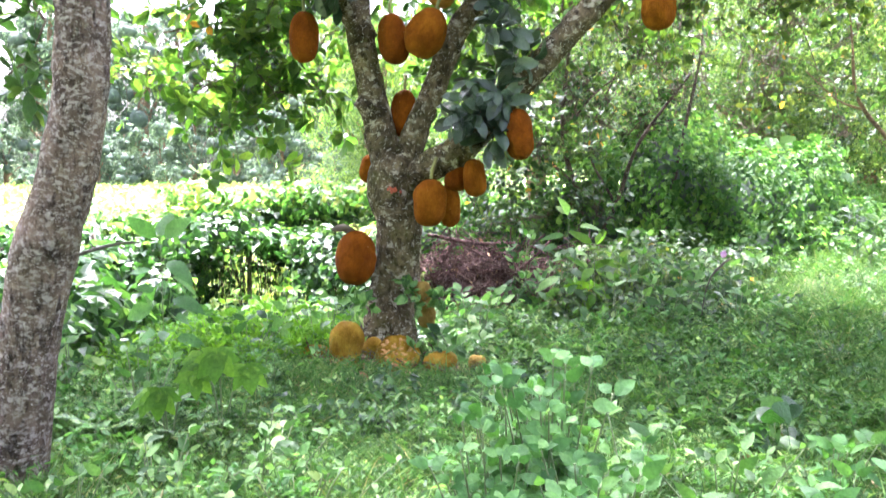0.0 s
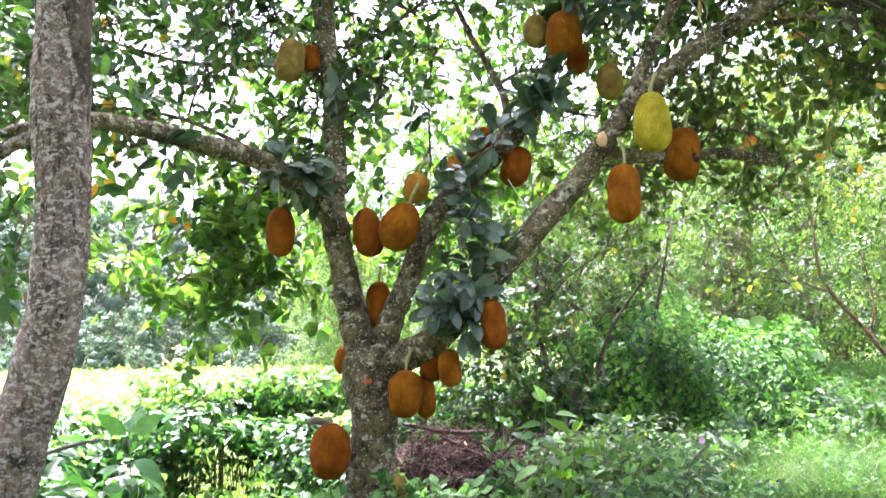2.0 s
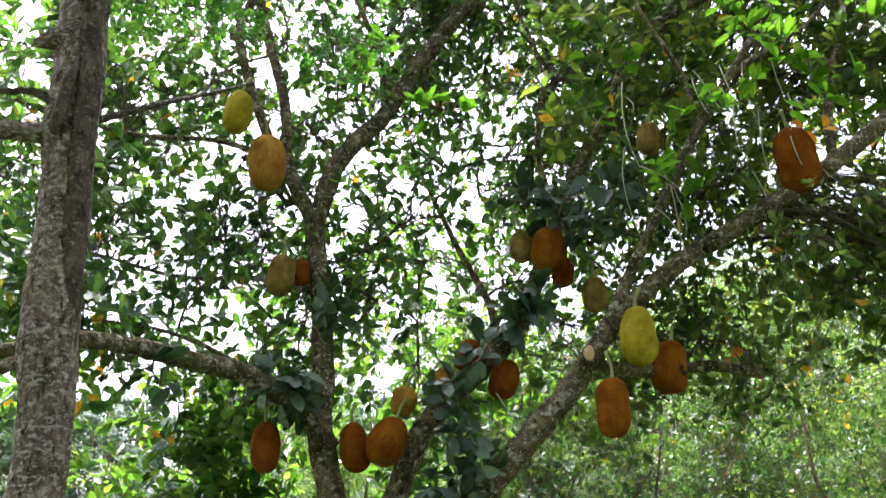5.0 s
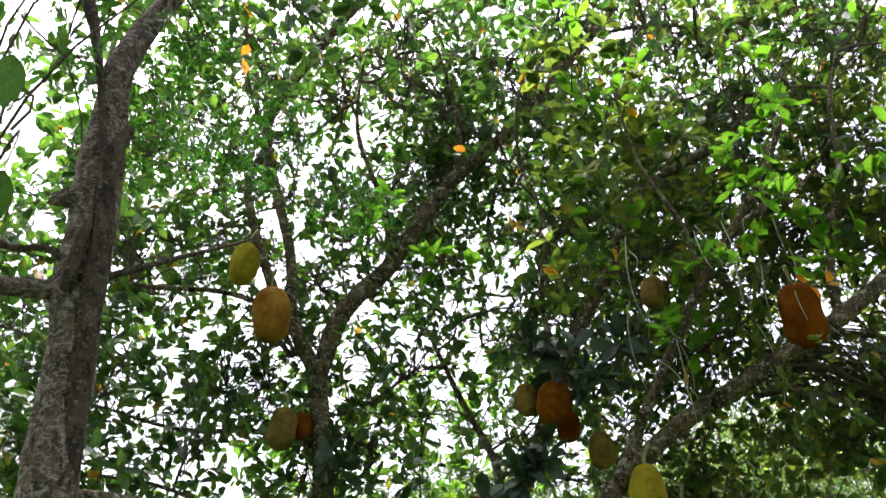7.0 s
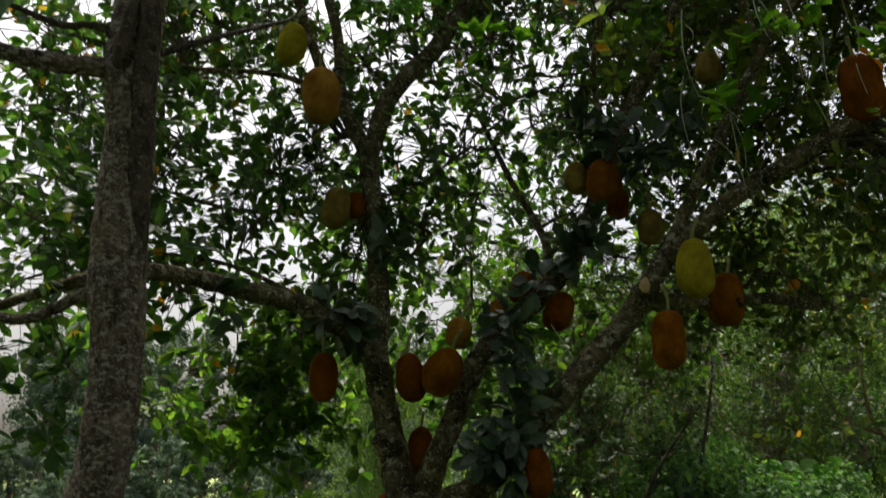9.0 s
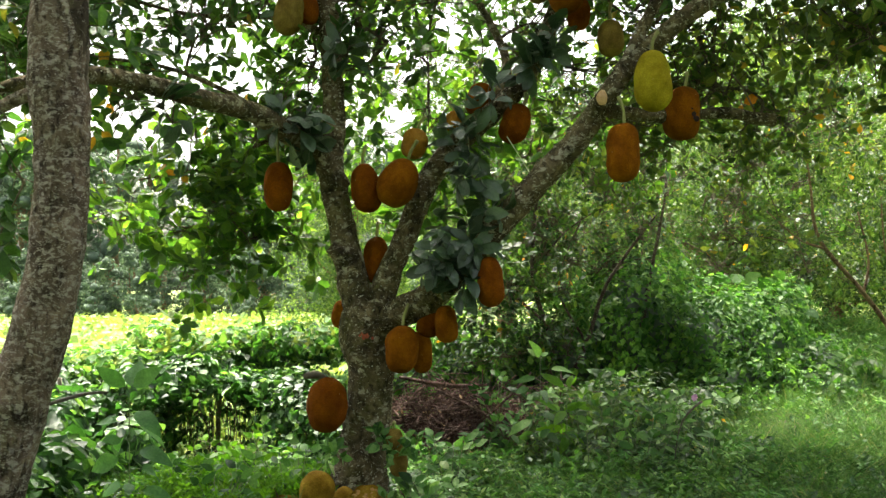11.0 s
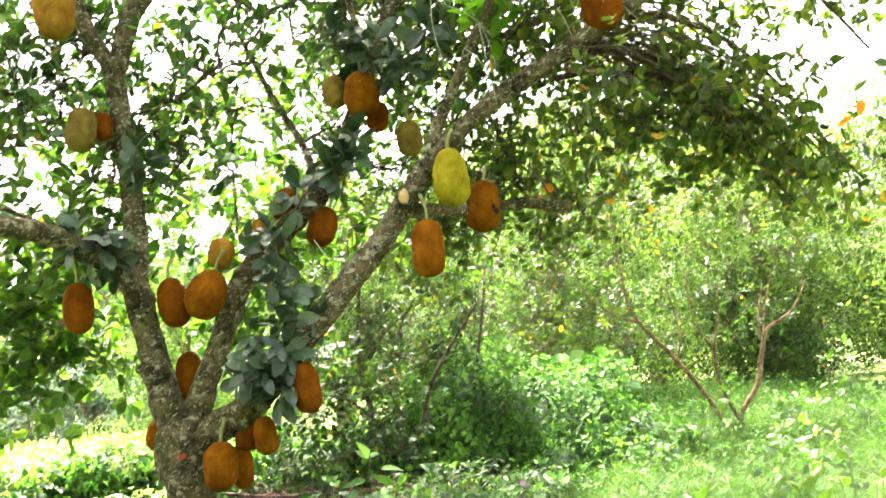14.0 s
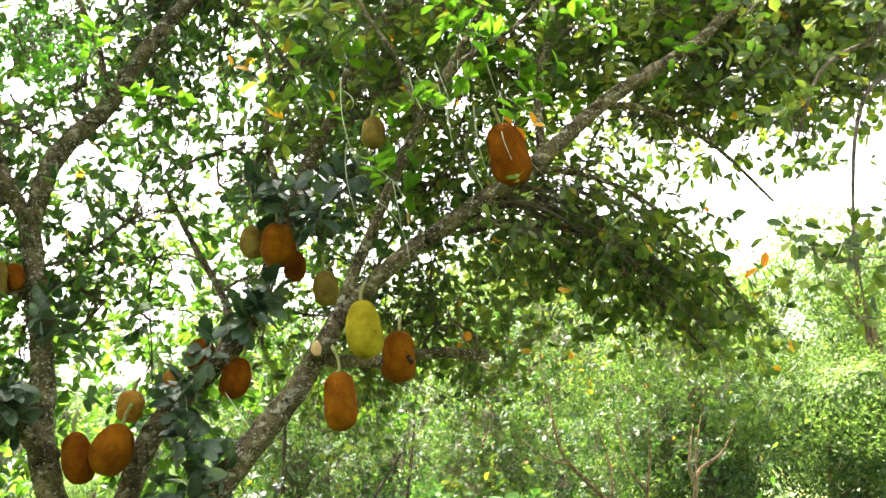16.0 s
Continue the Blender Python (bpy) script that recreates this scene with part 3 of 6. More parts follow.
    bough("limb", [(-0.32, 7.8, 1.32, 0.13), (-0.06, 7.6, 1.49, 0.12), (0.11, 7.5, 1.57, 0.118), (0.32, 7.4, 1.8, 0.114), (0.53, 7.3, 2.04, 0.11), (0.76, 7.28, 2.27, 0.104), (0.98, 7.22, 2.51, 0.099), (1.22, 7.18, 2.77, 0.090), (1.42, 7.1, 3.06, 0.082), (1.61, 7.08, 3.33, 0.070), (1.83, 7.0, 3.51, 0.068), (2.11, 6.9, 3.72, 0.070), (2.53, 6.7, 3.95, 0.072), (2.77, 6.5, 4.07, 0.072), (3.11, 6.4, 4.29, 0.066), (3.65, 6.3, 4.7, 0.058), (4.02, 6.2, 4.9, 0.054), (4.45, 6.1, 5.14, 0.048), (4.8, 6.0, 5.44, 0.044), (5.36, 6.0, 5.87, 0.041)], 18, 0.12)
    bough("branch", [(1.50, 7.1, 3.14, 0.058), (1.68, 7.0, 3.57, 0.047), (1.82, 6.9, 3.85, 0.042), (2.0, 6.8, 4.22, 0.042), (2.25, 6.7, 4.7, 0.040), (2.49, 6.6, 5.08, 0.034), (2.8, 6.5, 5.57, 0.03), (3.0, 6.3, 6.1, 0.02)], 10)
    bough("broken_branch", [(1.46, 7.12, 2.96, 0.055), (1.8, 7.25, 2.95, 0.049), (2.07, 7.4, 2.98, 0.046), (2.46, 7.5, 3.02, 0.046), (2.72, 7.58, 2.99, 0.05), (2.86, 7.6, 2.99, 0.056)], 10, 0.2)
    bough("branch", [(2.60, 6.6, 3.86, 0.04), (2.84, 6.6, 3.82, 0.03), (3.15, 6.7, 3.78, 0.027), (3.59, 6.8, 3.61, 0.023), (4.07, 6.9, 3.29, 0.019), (4.54, 7.0, 2.81, 0.012)], 8)
    bough("branch", [(3.0, 6.45, 4.2, 0.03), (3.5, 6.6, 4.22, 0.024), (4.1, 6.8, 4.05, 0.02), (4.7, 7.0, 3.6, 0.014), (5.1, 7.1, 3.1, 0.01)], 8)
    bough("branch", [(3.65, 6.3, 4.68, 0.035), (4.2, 6.6, 4.75, 0.028), (4.9, 6.9, 4.55, 0.02), (5.5, 7.1, 4.1, 0.012)], 8)
    bough("branch", [(0.62, 7.72, 3.05, 0.05), (0.78, 8.2, 3.6, 0.04), (0.5, 8.7, 4.4, 0.03), (0.2, 9.0, 5.2, 0.02)], 8)
    bough("branch", [(-0.68, 7.8, 3.7, 0.036), (-1.2, 8.0, 3.9, 0.027), (-1.9, 8.1, 3.95, 0.02), (-2.7, 8.2, 4.2, 0.012)], 8)
    bough("branch", [(-0.64, 7.85, 3.0, 0.032), (-1.1, 8.1, 2.95, 0.02), (-1.7, 8.4, 2.72, 0.014), (-2.5, 8.6, 2.6, 0.008)], 8)
    bough("branch", [(2.25, 6.7, 4.7, 0.03), (2.15, 6.7, 5.2, 0.024), (1.9, 6.8, 5.8, 0.018), (1.75, 6.8, 6.5, 0.01)], 8)
    bough("branch", [(2.49, 6.6, 5.08, 0.03), (2.75, 6.7, 5.3, 0.024), (3.3, 6.8, 5.7, 0.018), (3.7, 6.9, 6.3, 0.01)], 8)
    bough("branch", [(3.11, 6.4, 4.29, 0.04), (3.2, 6.5, 4.9, 0.034), (3.45, 6.6, 5.6, 0.028), (3.5, 6.6, 6.3, 0.02), (3.75, 6.7, 7.0, 0.01)], 8)
    bough("branch", [(-0.15, 7.9, 5.37, 0.035), (-0.2, 7.8, 5.9, 0.026), (-0.45, 7.6, 6.6, 0.02), (-0.4, 7.5, 7.4, 0.01)], 8)
    bough("branch", [(0.49, 8.1, 6.42, 0.035), (0.5, 8.0, 7.0, 0.025), (0.3, 7.8, 7.7, 0.014)], 8)
    bough("branch", [(1.3, 7.7, 4.28, 0.035), (1.15, 7.6, 4.9, 0.026), (1.2, 7.5, 5.6, 0.02), (0.95, 7.4, 6.3, 0.01)], 8)
    bough("branch", [(-0.97, 7.7, 4.81, 0.03), (-1.5, 7.5, 4.95, 0.024), (-2.2, 7.2, 4.9, 0.018), (-3.0, 7.0, 5.1, 0.01)], 8)
    bough("branch", [(-0.95, 7.4, 2.83, 0.03), (-1.4, 7.5, 3.15, 0.022), (-2.0, 7.6, 3.4, 0.016), (-2.7, 7.7, 3.5, 0.01)], 8)
    # burr on the side of the left limb, where a bough was lost
    bough("burr", [(-0.50, 7.76, 1.86, 0.10), (-0.60, 7.72, 1.93, 0.075), (-0.67, 7.70, 1.98, 0.055)], 10, 0.25)
    # sawn stub with a pale face
    stub, _ = limb("stub", [(1.42, 7.15, 3.0, 0.07), (1.38, 7.05, 3.02, 0.063), (1.37, 6.99, 3.03, 0.06)], BARK, tree, 12, 0.06)
    bm = bmesh.new()
    bmesh.ops.create_cone(bm, cap_ends=True, segments=14, radius1=0.058, radius2=0.052, depth=0.010)
    for v in bm.verts:
        v.co.x *= 0.72 + 0.12 * noise.noise(v.co * 30)
        v.co.y *= 1.0 + 0.2 * noise.noise(v.co * 22)
    bm.transform(pose(1.366, 6.981, 3.032, 98, 0, -8))
    part("cut_face", bm, CUT_WOOD, stub, "pale orange sawn wood face")
    # weeping red wound on the fork
    bm = bmesh.new()
    for k in range(16):
        made = bmesh.ops.create_icosphere(bm, subdivisions=2, radius=rng.uniform(0.005, 0.011))["verts"]
        for v in made:
            v.co.y *= 0.6
            v.co.z *= 1.3
        bmesh.ops.translate(bm, verts=made, vec=(-0.385 + rng.normal(0, 0.028), 7.590 + rng.uniform(-0.004, 0.01), 1.285 + rng.normal(0, 0.016)))
    part("sap_wound", bm, RED, tree, "red weeping wound in the bark", kind="stuff")

    nodes_all = np.vstack(nodes)
    # crown behind and above the limbs
    fill = []

    def region(n, lo, hi):
        fill.append(box_points(n, lo, hi))

    region(34, (-3.4, 8.0, 3.6), (-0.2, 8.7, 6.2))
    region(9, (-0.5, 7.9, 3.4), (0.6, 9.0, 5.2))
    region(84, (-2.8, 8.1, 5.6), (0.6, 9.5, 8.9))
    region(18, (0.4, 9.2, 4.6), (2.6, 10.6, 6.8))
    region(36, (1.4, 10.0, 6.4), (3.4, 11.3, 8.2))
    region(22, (1.0, 8.2, 3.4), (3.6, 9.4, 5.4))
    region(104, (0.2, 8.4, 5.8), (3.6, 10.2, 9.2))
    region(36, (2.2, 6.6, 6.1), (5.6, 8.0, 8.4))
    region(40, (-1.2, 5.2, 6.9), (2.4, 7.2, 9.0))
    # mostly unseen clumps, added to shade the place of the viewer and the foreground
    region(21, (-2.5, 1.0, 6.6), (3.2, 6.2, 8.6))
    region(28, (-4.2, 4.8, 7.8), (4.6, 8.0, 9.8))
    region(26, (0.0, 7.8, 6.6), (2.2, 9.4, 9.4))
    region(16, (-2.8, 7.2, 6.4), (-0.6, 9.0, 8.8))

    def closed(p):
        """Clumps outside the opening of sky between the upper crown and the drooping boughs."""
        across, up = (p[:, 0] - 0.44) / (p[:, 1] + 0.2), (p[:, 2] - 1.82) / (p[:, 1] + 0.2)
        inside = (across > 0.47) & (across < 0.66) & (up > 0.25 - 0.1 * (across - 0.47)) & (up < 0.355 + 0.1 * (across - 0.47))
        return p[~inside | (rng.uniform(0, 1, len(p)) < 0.12)]

    crown = closed(np.vstack(fill))
    clump_boughs("crown", tree, nodes_all, crown, LEAF, TWIG, 12, 0.66, 0.126, 5, 0.019)
    # heavy dark leaves round the long level limb
    dark = np.vstack([box_points(9, (-2.7, 7.4, 3.2), (-1.5, 8.2, 4.1)), box_points(34, (-3.9, 6.6, 2.95), (-1.75, 8.3, 4.8)), box_points(18, (-1.75, 8.0, 2.95), (-0.75, 8.6, 4.8)), box_points(8, (-0.9, 8.1, 2.9), (0.3, 8.6, 4.2)), box_points(26, (-4.0, 6.8, 4.4), (-1.9, 8.4, 6.4))])
    clump_boughs("field_side_crown", tree, nodes_all, dark, LEAF, TWIG, 11, 0.66, 0.135, 5, 0.014, 0.3, 0.54)
    # thinner olive foliage over the clearing
    thin = np.vstack([box_points(30, (4.6, 6.4, 5.0), (7.0, 8.0, 6.3)), box_points(16, (0.9, 8.5, 3.0), (2.8, 9.8, 3.8)), box_points(44, (1.9, 7.6, 3.7), (4.6, 9.4, 5.4)), box_points(26, (4.8, 6.4, 5.0), (7.2, 8.4, 6.6)), box_points(84, (4.2, 6.2, 5.0), (7.4, 8.6, 8.0)), box_points(96, (2.4, 7.2, 5.2), (6.0, 9.2, 8.2)), box_points(18, (2.2, 9.2, 4.6), (4.6, 11.2, 6.4)), box_points(18, (3.2, 7.4, 6.8), (5.4, 9.0, 8.8))])
    clump_boughs("outer_crown", tree, nodes_all, closed(thin), LEAF_OLIVE, TWIG, 12, 0.64, 0.12, 5, 0.017)
    # drooping outer boughs on the sunny side
    f = rng.uniform(0, 1, 30)
    low = np.stack([2.9 + 2.4 * f, 6.9 + 0.4 * f, 3.62 + 0.1 * f - 1.05 * f ** 2], 1) + rng.normal(size=(30, 3)) * (0.15, 0.45, 0.26)
    clump_boughs("drooping_bough", tree, nodes_all, low, LEAF_OLIVE, TWIG, 9, 0.4, 0.12, 5, 0.009, -0.2)
    for k in range(5):
        lift, far = rng.normal(0, 0.06), rng.uniform(0.8, 1.1)
        limb("branch", [(2.55 + 0.1 * k, 6.75, 3.82 + 0.1 * k, 0.022), (3.1 + 0.1 * k, 6.85 + 0.1 * lift, 3.9 + lift, 0.018), (2.9 + 1.5 * far, 6.95 + lift, 3.62 + lift, 0.013), (2.9 + 2.3 * far, 7.1 + 2 * lift, 2.95 + lift, 0.006)], BARK_DARK, tree, 7, 0.08)
    under = np.vstack([box_points(15, (1.5, 8.2, 2.3), (3.4, 9.4, 3.1)), box_points(4, (2.2, 8.4, 2.0), (3.4, 9.4, 2.5))])
    clump_boughs("under_bough", tree, nodes_all, under, LEAF_OLIVE, TWIG, 9, 0.45, 0.085, 5, 0.008, -0.2)
    # boughs showing between the limbs, their sunlight put into a lighter leaf colour
    back = np.vstack([box_points(46, (-0.3, 9.7, 2.9), (2.8, 11.3, 5.4)), box_points(16, (-1.4, 10.3, 2.7), (0.2, 11.5, 4.1))])
    clump_boughs("back_bough", tree, nodes_all, back, LEAF_BRIGHT, TWIG, 11, 0.55, 0.125, 6, 0.010, 0.2, 0.5)
    mid = box_points(16, (2.5, 7.8, 2.9), (4.1, 9.2, 4.2))
    clump_boughs("hanging_bough", tree, nodes_all, mid, LEAF_OLIVE, TWIG, 9, 0.5, 0.10, 5, 0.009, -0.3)
    # leaves low on the field side, lighter in colour to stand for light behind
    side = np.vstack([box_points(25, (-3.3, 8.2, 2.0), (-0.85, 8.75, 3.2)), box_points(11, (-2.1, 8.2, 1.7), (-0.95, 8.7, 2.4)), box_points(10, (-0.6, 8.5, 2.1), (0.9, 9.3, 3.4))])
    clump_boughs("low_bough", tree, nodes_all, side, LEAF_BRIGHT, TWIG, 10, 0.42, 0.14, 6, 0.009, 0.2, 0.5)
    # fresh upright shoots
    young = np.array([(1.9, 6.5, 4.2), (2.02, 6.5, 4.28), (2.75, 6.3, 5.2), (2.85, 6.2, 5.35), (0.15, 6.95, 4.98), (0.32, 6.9, 4.97), (2.6, 5.9, 5.9), (2.5, 6.2, 5.6), (3.1, 6.2, 5.0), (2.2, 6.6, 4.75), (1.5, 7.2, 5.0), (3.4, 6.2, 5.3), (-0.2, 7.0, 5.4), (4.6, 6.4, 5.7)])
    young = np.vstack([young, box_points(20, (1.2, 5.9, 4.5), (3.8, 7.2, 6.8)), box_points(8, (3.4, 5.9, 5.0), (5.4, 6.5, 6.2))])
    clump_boughs("young_shoot", tree, nodes_all, young, LEAF_YOUNG, TWIG, 3, 0.22, 0.15, 5, 0.008, 1.0)
    # dull older leaves among them
    old = closed(np.vstack([box_points(26, (1.2, 6.6, 4.4), (4.0, 7.6, 6.8)), box_points(14, (3.2, 6.4, 5.0), (5.6, 7.4, 6.6))]))
    clump_boughs("shoot_crown", tree, nodes_all, old, LEAF_OLIVE, TWIG, 8, 0.38, 0.15, 6, 0.009, 0.7, 0.5)
    # grey-green leafy shoots sitting along the limbs
    tufts = [((0.37, 7.36, 1.98), 0.26, 34), ((0.22, 7.3, 1.84), 0.2, 20), ((0.36, 7.3, 1.66), 0.14, 10), ((0.36, 7.45, 2.74), 0.2, 18), ((0.45, 7.3, 2.45), 0.18, 14),
             ((0.58, 7.25, 2.22), 0.14, 8), ((-0.85, 7.42, 2.84), 0.2, 18), ((-0.98, 7.3, 2.9), 0.14, 10), ((0.9, 7.4, 3.35), 0.2, 16), ((0.6, 7.45, 3.12), 0.18, 12), ((1.1, 7.4, 3.55), 0.16, 12),
             ((1.25, 7.3, 4.25), 0.24, 18), ((1.5, 7.3, 4.05), 0.2, 14), ((1.7, 7.2, 4.4), 0.2, 14), ((1.0, 7.4, 4.4), 0.2, 12), ((-0.55, 7.6, 3.55), 0.16, 10), ((-1.6, 6.3, 2.8), 0.14, 8)]
    for c, r, n in tufts:
        c = np.array(c)
        head = directions(n, 0.25)
        head[:, 1] -= 0.35
        tips = c + unit(head) * r * rng.uniform(0.3, 1.0, (n, 1))
        tips = tips[: max(4, n // 2)]
        n = len(tips)
        at, axis, normal, size = rosettes(tips, unit(head[:n]), 5, 0.19)
        shoot = put("leaf_shoot", fine_leaf_mesh("leaf_shoot", at, axis, normal, size, 0.44, OBOVATE, 0.3, 0.35), LEAF_GREY, tree, "grey-green leaves on a limb", kind="stuff")
        put("shoot_stem", twig_mesh("shoot_stem", np.repeat(c[None], n, 0) + (0, 0.12, -0.05), tips, 0.008), TWIG, shoot, kind="stuff")
    # green sprouts low on the trunk
    for c, r, n in [((-0.27, 7.48, 0.50), 0.10, 8), ((-0.03, 7.33, 0.47), 0.10, 8), ((-0.20, 7.4, 0.40), 0.08, 6), ((-0.62, 7.5, 0.40), 0.10, 7)]:
        c = np.array(c)
        head = unit(directions(n, 0.3) + (0, -0.4, 0))
        tips = c + head * r * rng.uniform(0.3, 1.0, (n, 1))
        at, axis, normal, size = rosettes(tips, head, 3, 0.095)
        shoot = put("trunk_sprout", fine_leaf_mesh("trunk_sprout", at, axis, normal, size, 0.55, OVATE, 0.25, 0.3), WEED, tree, "fresh green sprout on the lower trunk", kind="stuff")
        put("shoot_stem", twig_mesh("shoot_stem", np.repeat(c[None], n, 0) + (0, 0.14, -0.06), tips, 0.004), STEM, shoot, kind="stuff")
    # bundle of thin drooping shoots under the outer limb
    n = 46
    f = rng.uniform(0, 1, (n, 1))
    starts = np.array((2.6, 6.6, 3.9)) * (1 - f) + np.array((3.3, 6.5, 4.3)) * f + rng.normal(size=(n, 3)) * 0.06
    reach = rng.uniform(0.7, 2.3, n)
    stop = starts + np.stack([reach, rng.uniform(0.1, 0.9, n), -0.24 * reach ** 2 + rng.uniform(-0.7, 0.0, n)], 1)
    put("drooping_shoot", twig_mesh("drooping_shoot", starts, stop, 0.008, 0.22, 7), TWIG, tree, kind="stuff")
    at, axis, normal, size = rosettes(stop, unit(stop - starts), 5, 0.11)
    f = np.tile(np.linspace(0.45, 0.98, 9), n)[:, None]
    along = np.repeat(starts, 9, 0) * (1 - f) + np.repeat(stop, 9, 0) * f
    along[:, 2] += 0.44 * f[:, 0] * (1 - f[:, 0]) * np.repeat(np.linalg.norm(stop - starts, axis=1), 9)
    more = rosettes(along + rng.normal(size=along.shape) * 0.07, np.repeat(unit(stop - starts), 9, 0), 3, 0.10)
    at, axis, normal, size = (np.concatenate(pair) for pair in zip((at, axis, normal, size), more))
    put("shoot_leaf", leaf_mesh("shoot_leaf", at, axis, normal, size, 0.45, (0.8, 1.0), 0.2, 0.15), LEAF_OLIVE, tree, kind="stuff")
    # single orange leaves
    spots = np.array([(-2.07, 8.2, 2.73), (-2.0, 8.2, 2.6), (-2.5, 8.0, 3.1), (2.75, 8.0, 3.2), (3.05, 6.25, 4.55), (0.9, 7.2, 5.4), (2.2, 7.1, 5.6), (4.6, 6.7, 3.9), (0.4, 7.2, 6.2), (3.3, 7.4, 5.9), (-1.4, 6.9, 6.9), (4.9, 6.6, 3.4), (2.9, 6.3, 4.5), (1.8, 7.3, 6.0)])
    at, axis, normal, size = rosettes(spots, directions(len(spots), 0.2), 2, 0.12)
    put("yellowed_leaf", leaf_mesh("yellowed_leaf", at, axis, unit(normal + (0, -1, 0)), size, 0.6), ORANGE_LEAF, tree, "single leaves turned orange", kind="stuff")
    # pale hanging aerial threads
    starts = np.array([(1.95, 6.75, 4.4), (2.0, 6.7, 4.25), (2.85, 6.3, 4.75), (2.8, 6.3, 4.8), (1.9, 6.8, 4.1), (0.4, 7.4, 2.9), (0.7, 7.3, 2.8)])
    starts = np.vstack([starts, box_points(16, (1.6, 6.2, 4.3), (3.0, 6.7, 5.4))])
    put("tendril", twig_mesh("tendril", starts, starts + (0.08, -0.1, -0.5) + rng.normal(size=(len(starts), 3)) * 0.12, 0.006, 0.0, 8), TENDRIL, tree, kind="stuff")
    return tree


def build_fruit(at, half_w, half_h, hue, lean=(0, 0), stalk=0.14, name="jackfruit", label="", group="jackfruits hanging on the tree", seed=1.0):
    """One fruit: an uneven barrel covered with blunt spines, on a short thick stalk."""
    fruit = thing(name, label, "fruit", group)
    bm = bmesh.new()
    bmesh.ops.create_icosphere(bm, subdivisions=5, radius=1.0)
    off = Vector((seed * 3.1, seed * 1.7, seed * 0.9))
    for v in bm.verts:
        d = v.co.copy()
        g = 1 + 0.09 * noise.noise(d * 1.5 + off) + 0.04 * noise.noise(d * 3.5 + off)
        spine = noise.voronoi(d * 11.0 + off)[0][0]
        g += 0.035 * (0.45 - min(spine, 0.6))
        t = max(-1.0, min(1.0, d.z * (1.18 - 0.18 * abs(d.z))))
        round_off = (1 - abs(t) ** 2.9) ** 0.46 if abs(t) < 1 else 0.0
        flat = math.hypot(d.x, d.y) or 1.0
        waist = 1 - 0.05 * d.z + 0.035 * math.sin(3.0 * d.z + seed)
        v.co = Vector((d.x / flat * half_w * g * round_off * waist, d.y / flat * half_w * g * round_off * waist, t * half_h * (1 + 0.035 * noise.noise(d * 1.3 + off)) + 0.02 * half_h * (g - 1)))
    part("rind", bm, FRUIT[hue], fruit)
    if stalk:
        bm = bmesh.new()
        tube(bm, [(0, 0, half_h * 0.9, 0.014), (0.008, 0.01, half_h + stalk * 0.5, 0.012), (0.0, 0.05, half_h + stalk, 0.016)], 8, 0.03)
        part("stalk", bm, STALK, fruit)
    fruit.matrix_basis = pose(*at, lean[0], lean[1], seed * 77 % 360)
    fruit.matrix_basis = Matrix.Translation(at) @ Euler((radians(lean[0]), radians(lean[1]), 0)).to_matrix().to_4x4() @ Matrix.Rotation(seed * 1.9, 4, 'Z')
    return fruit


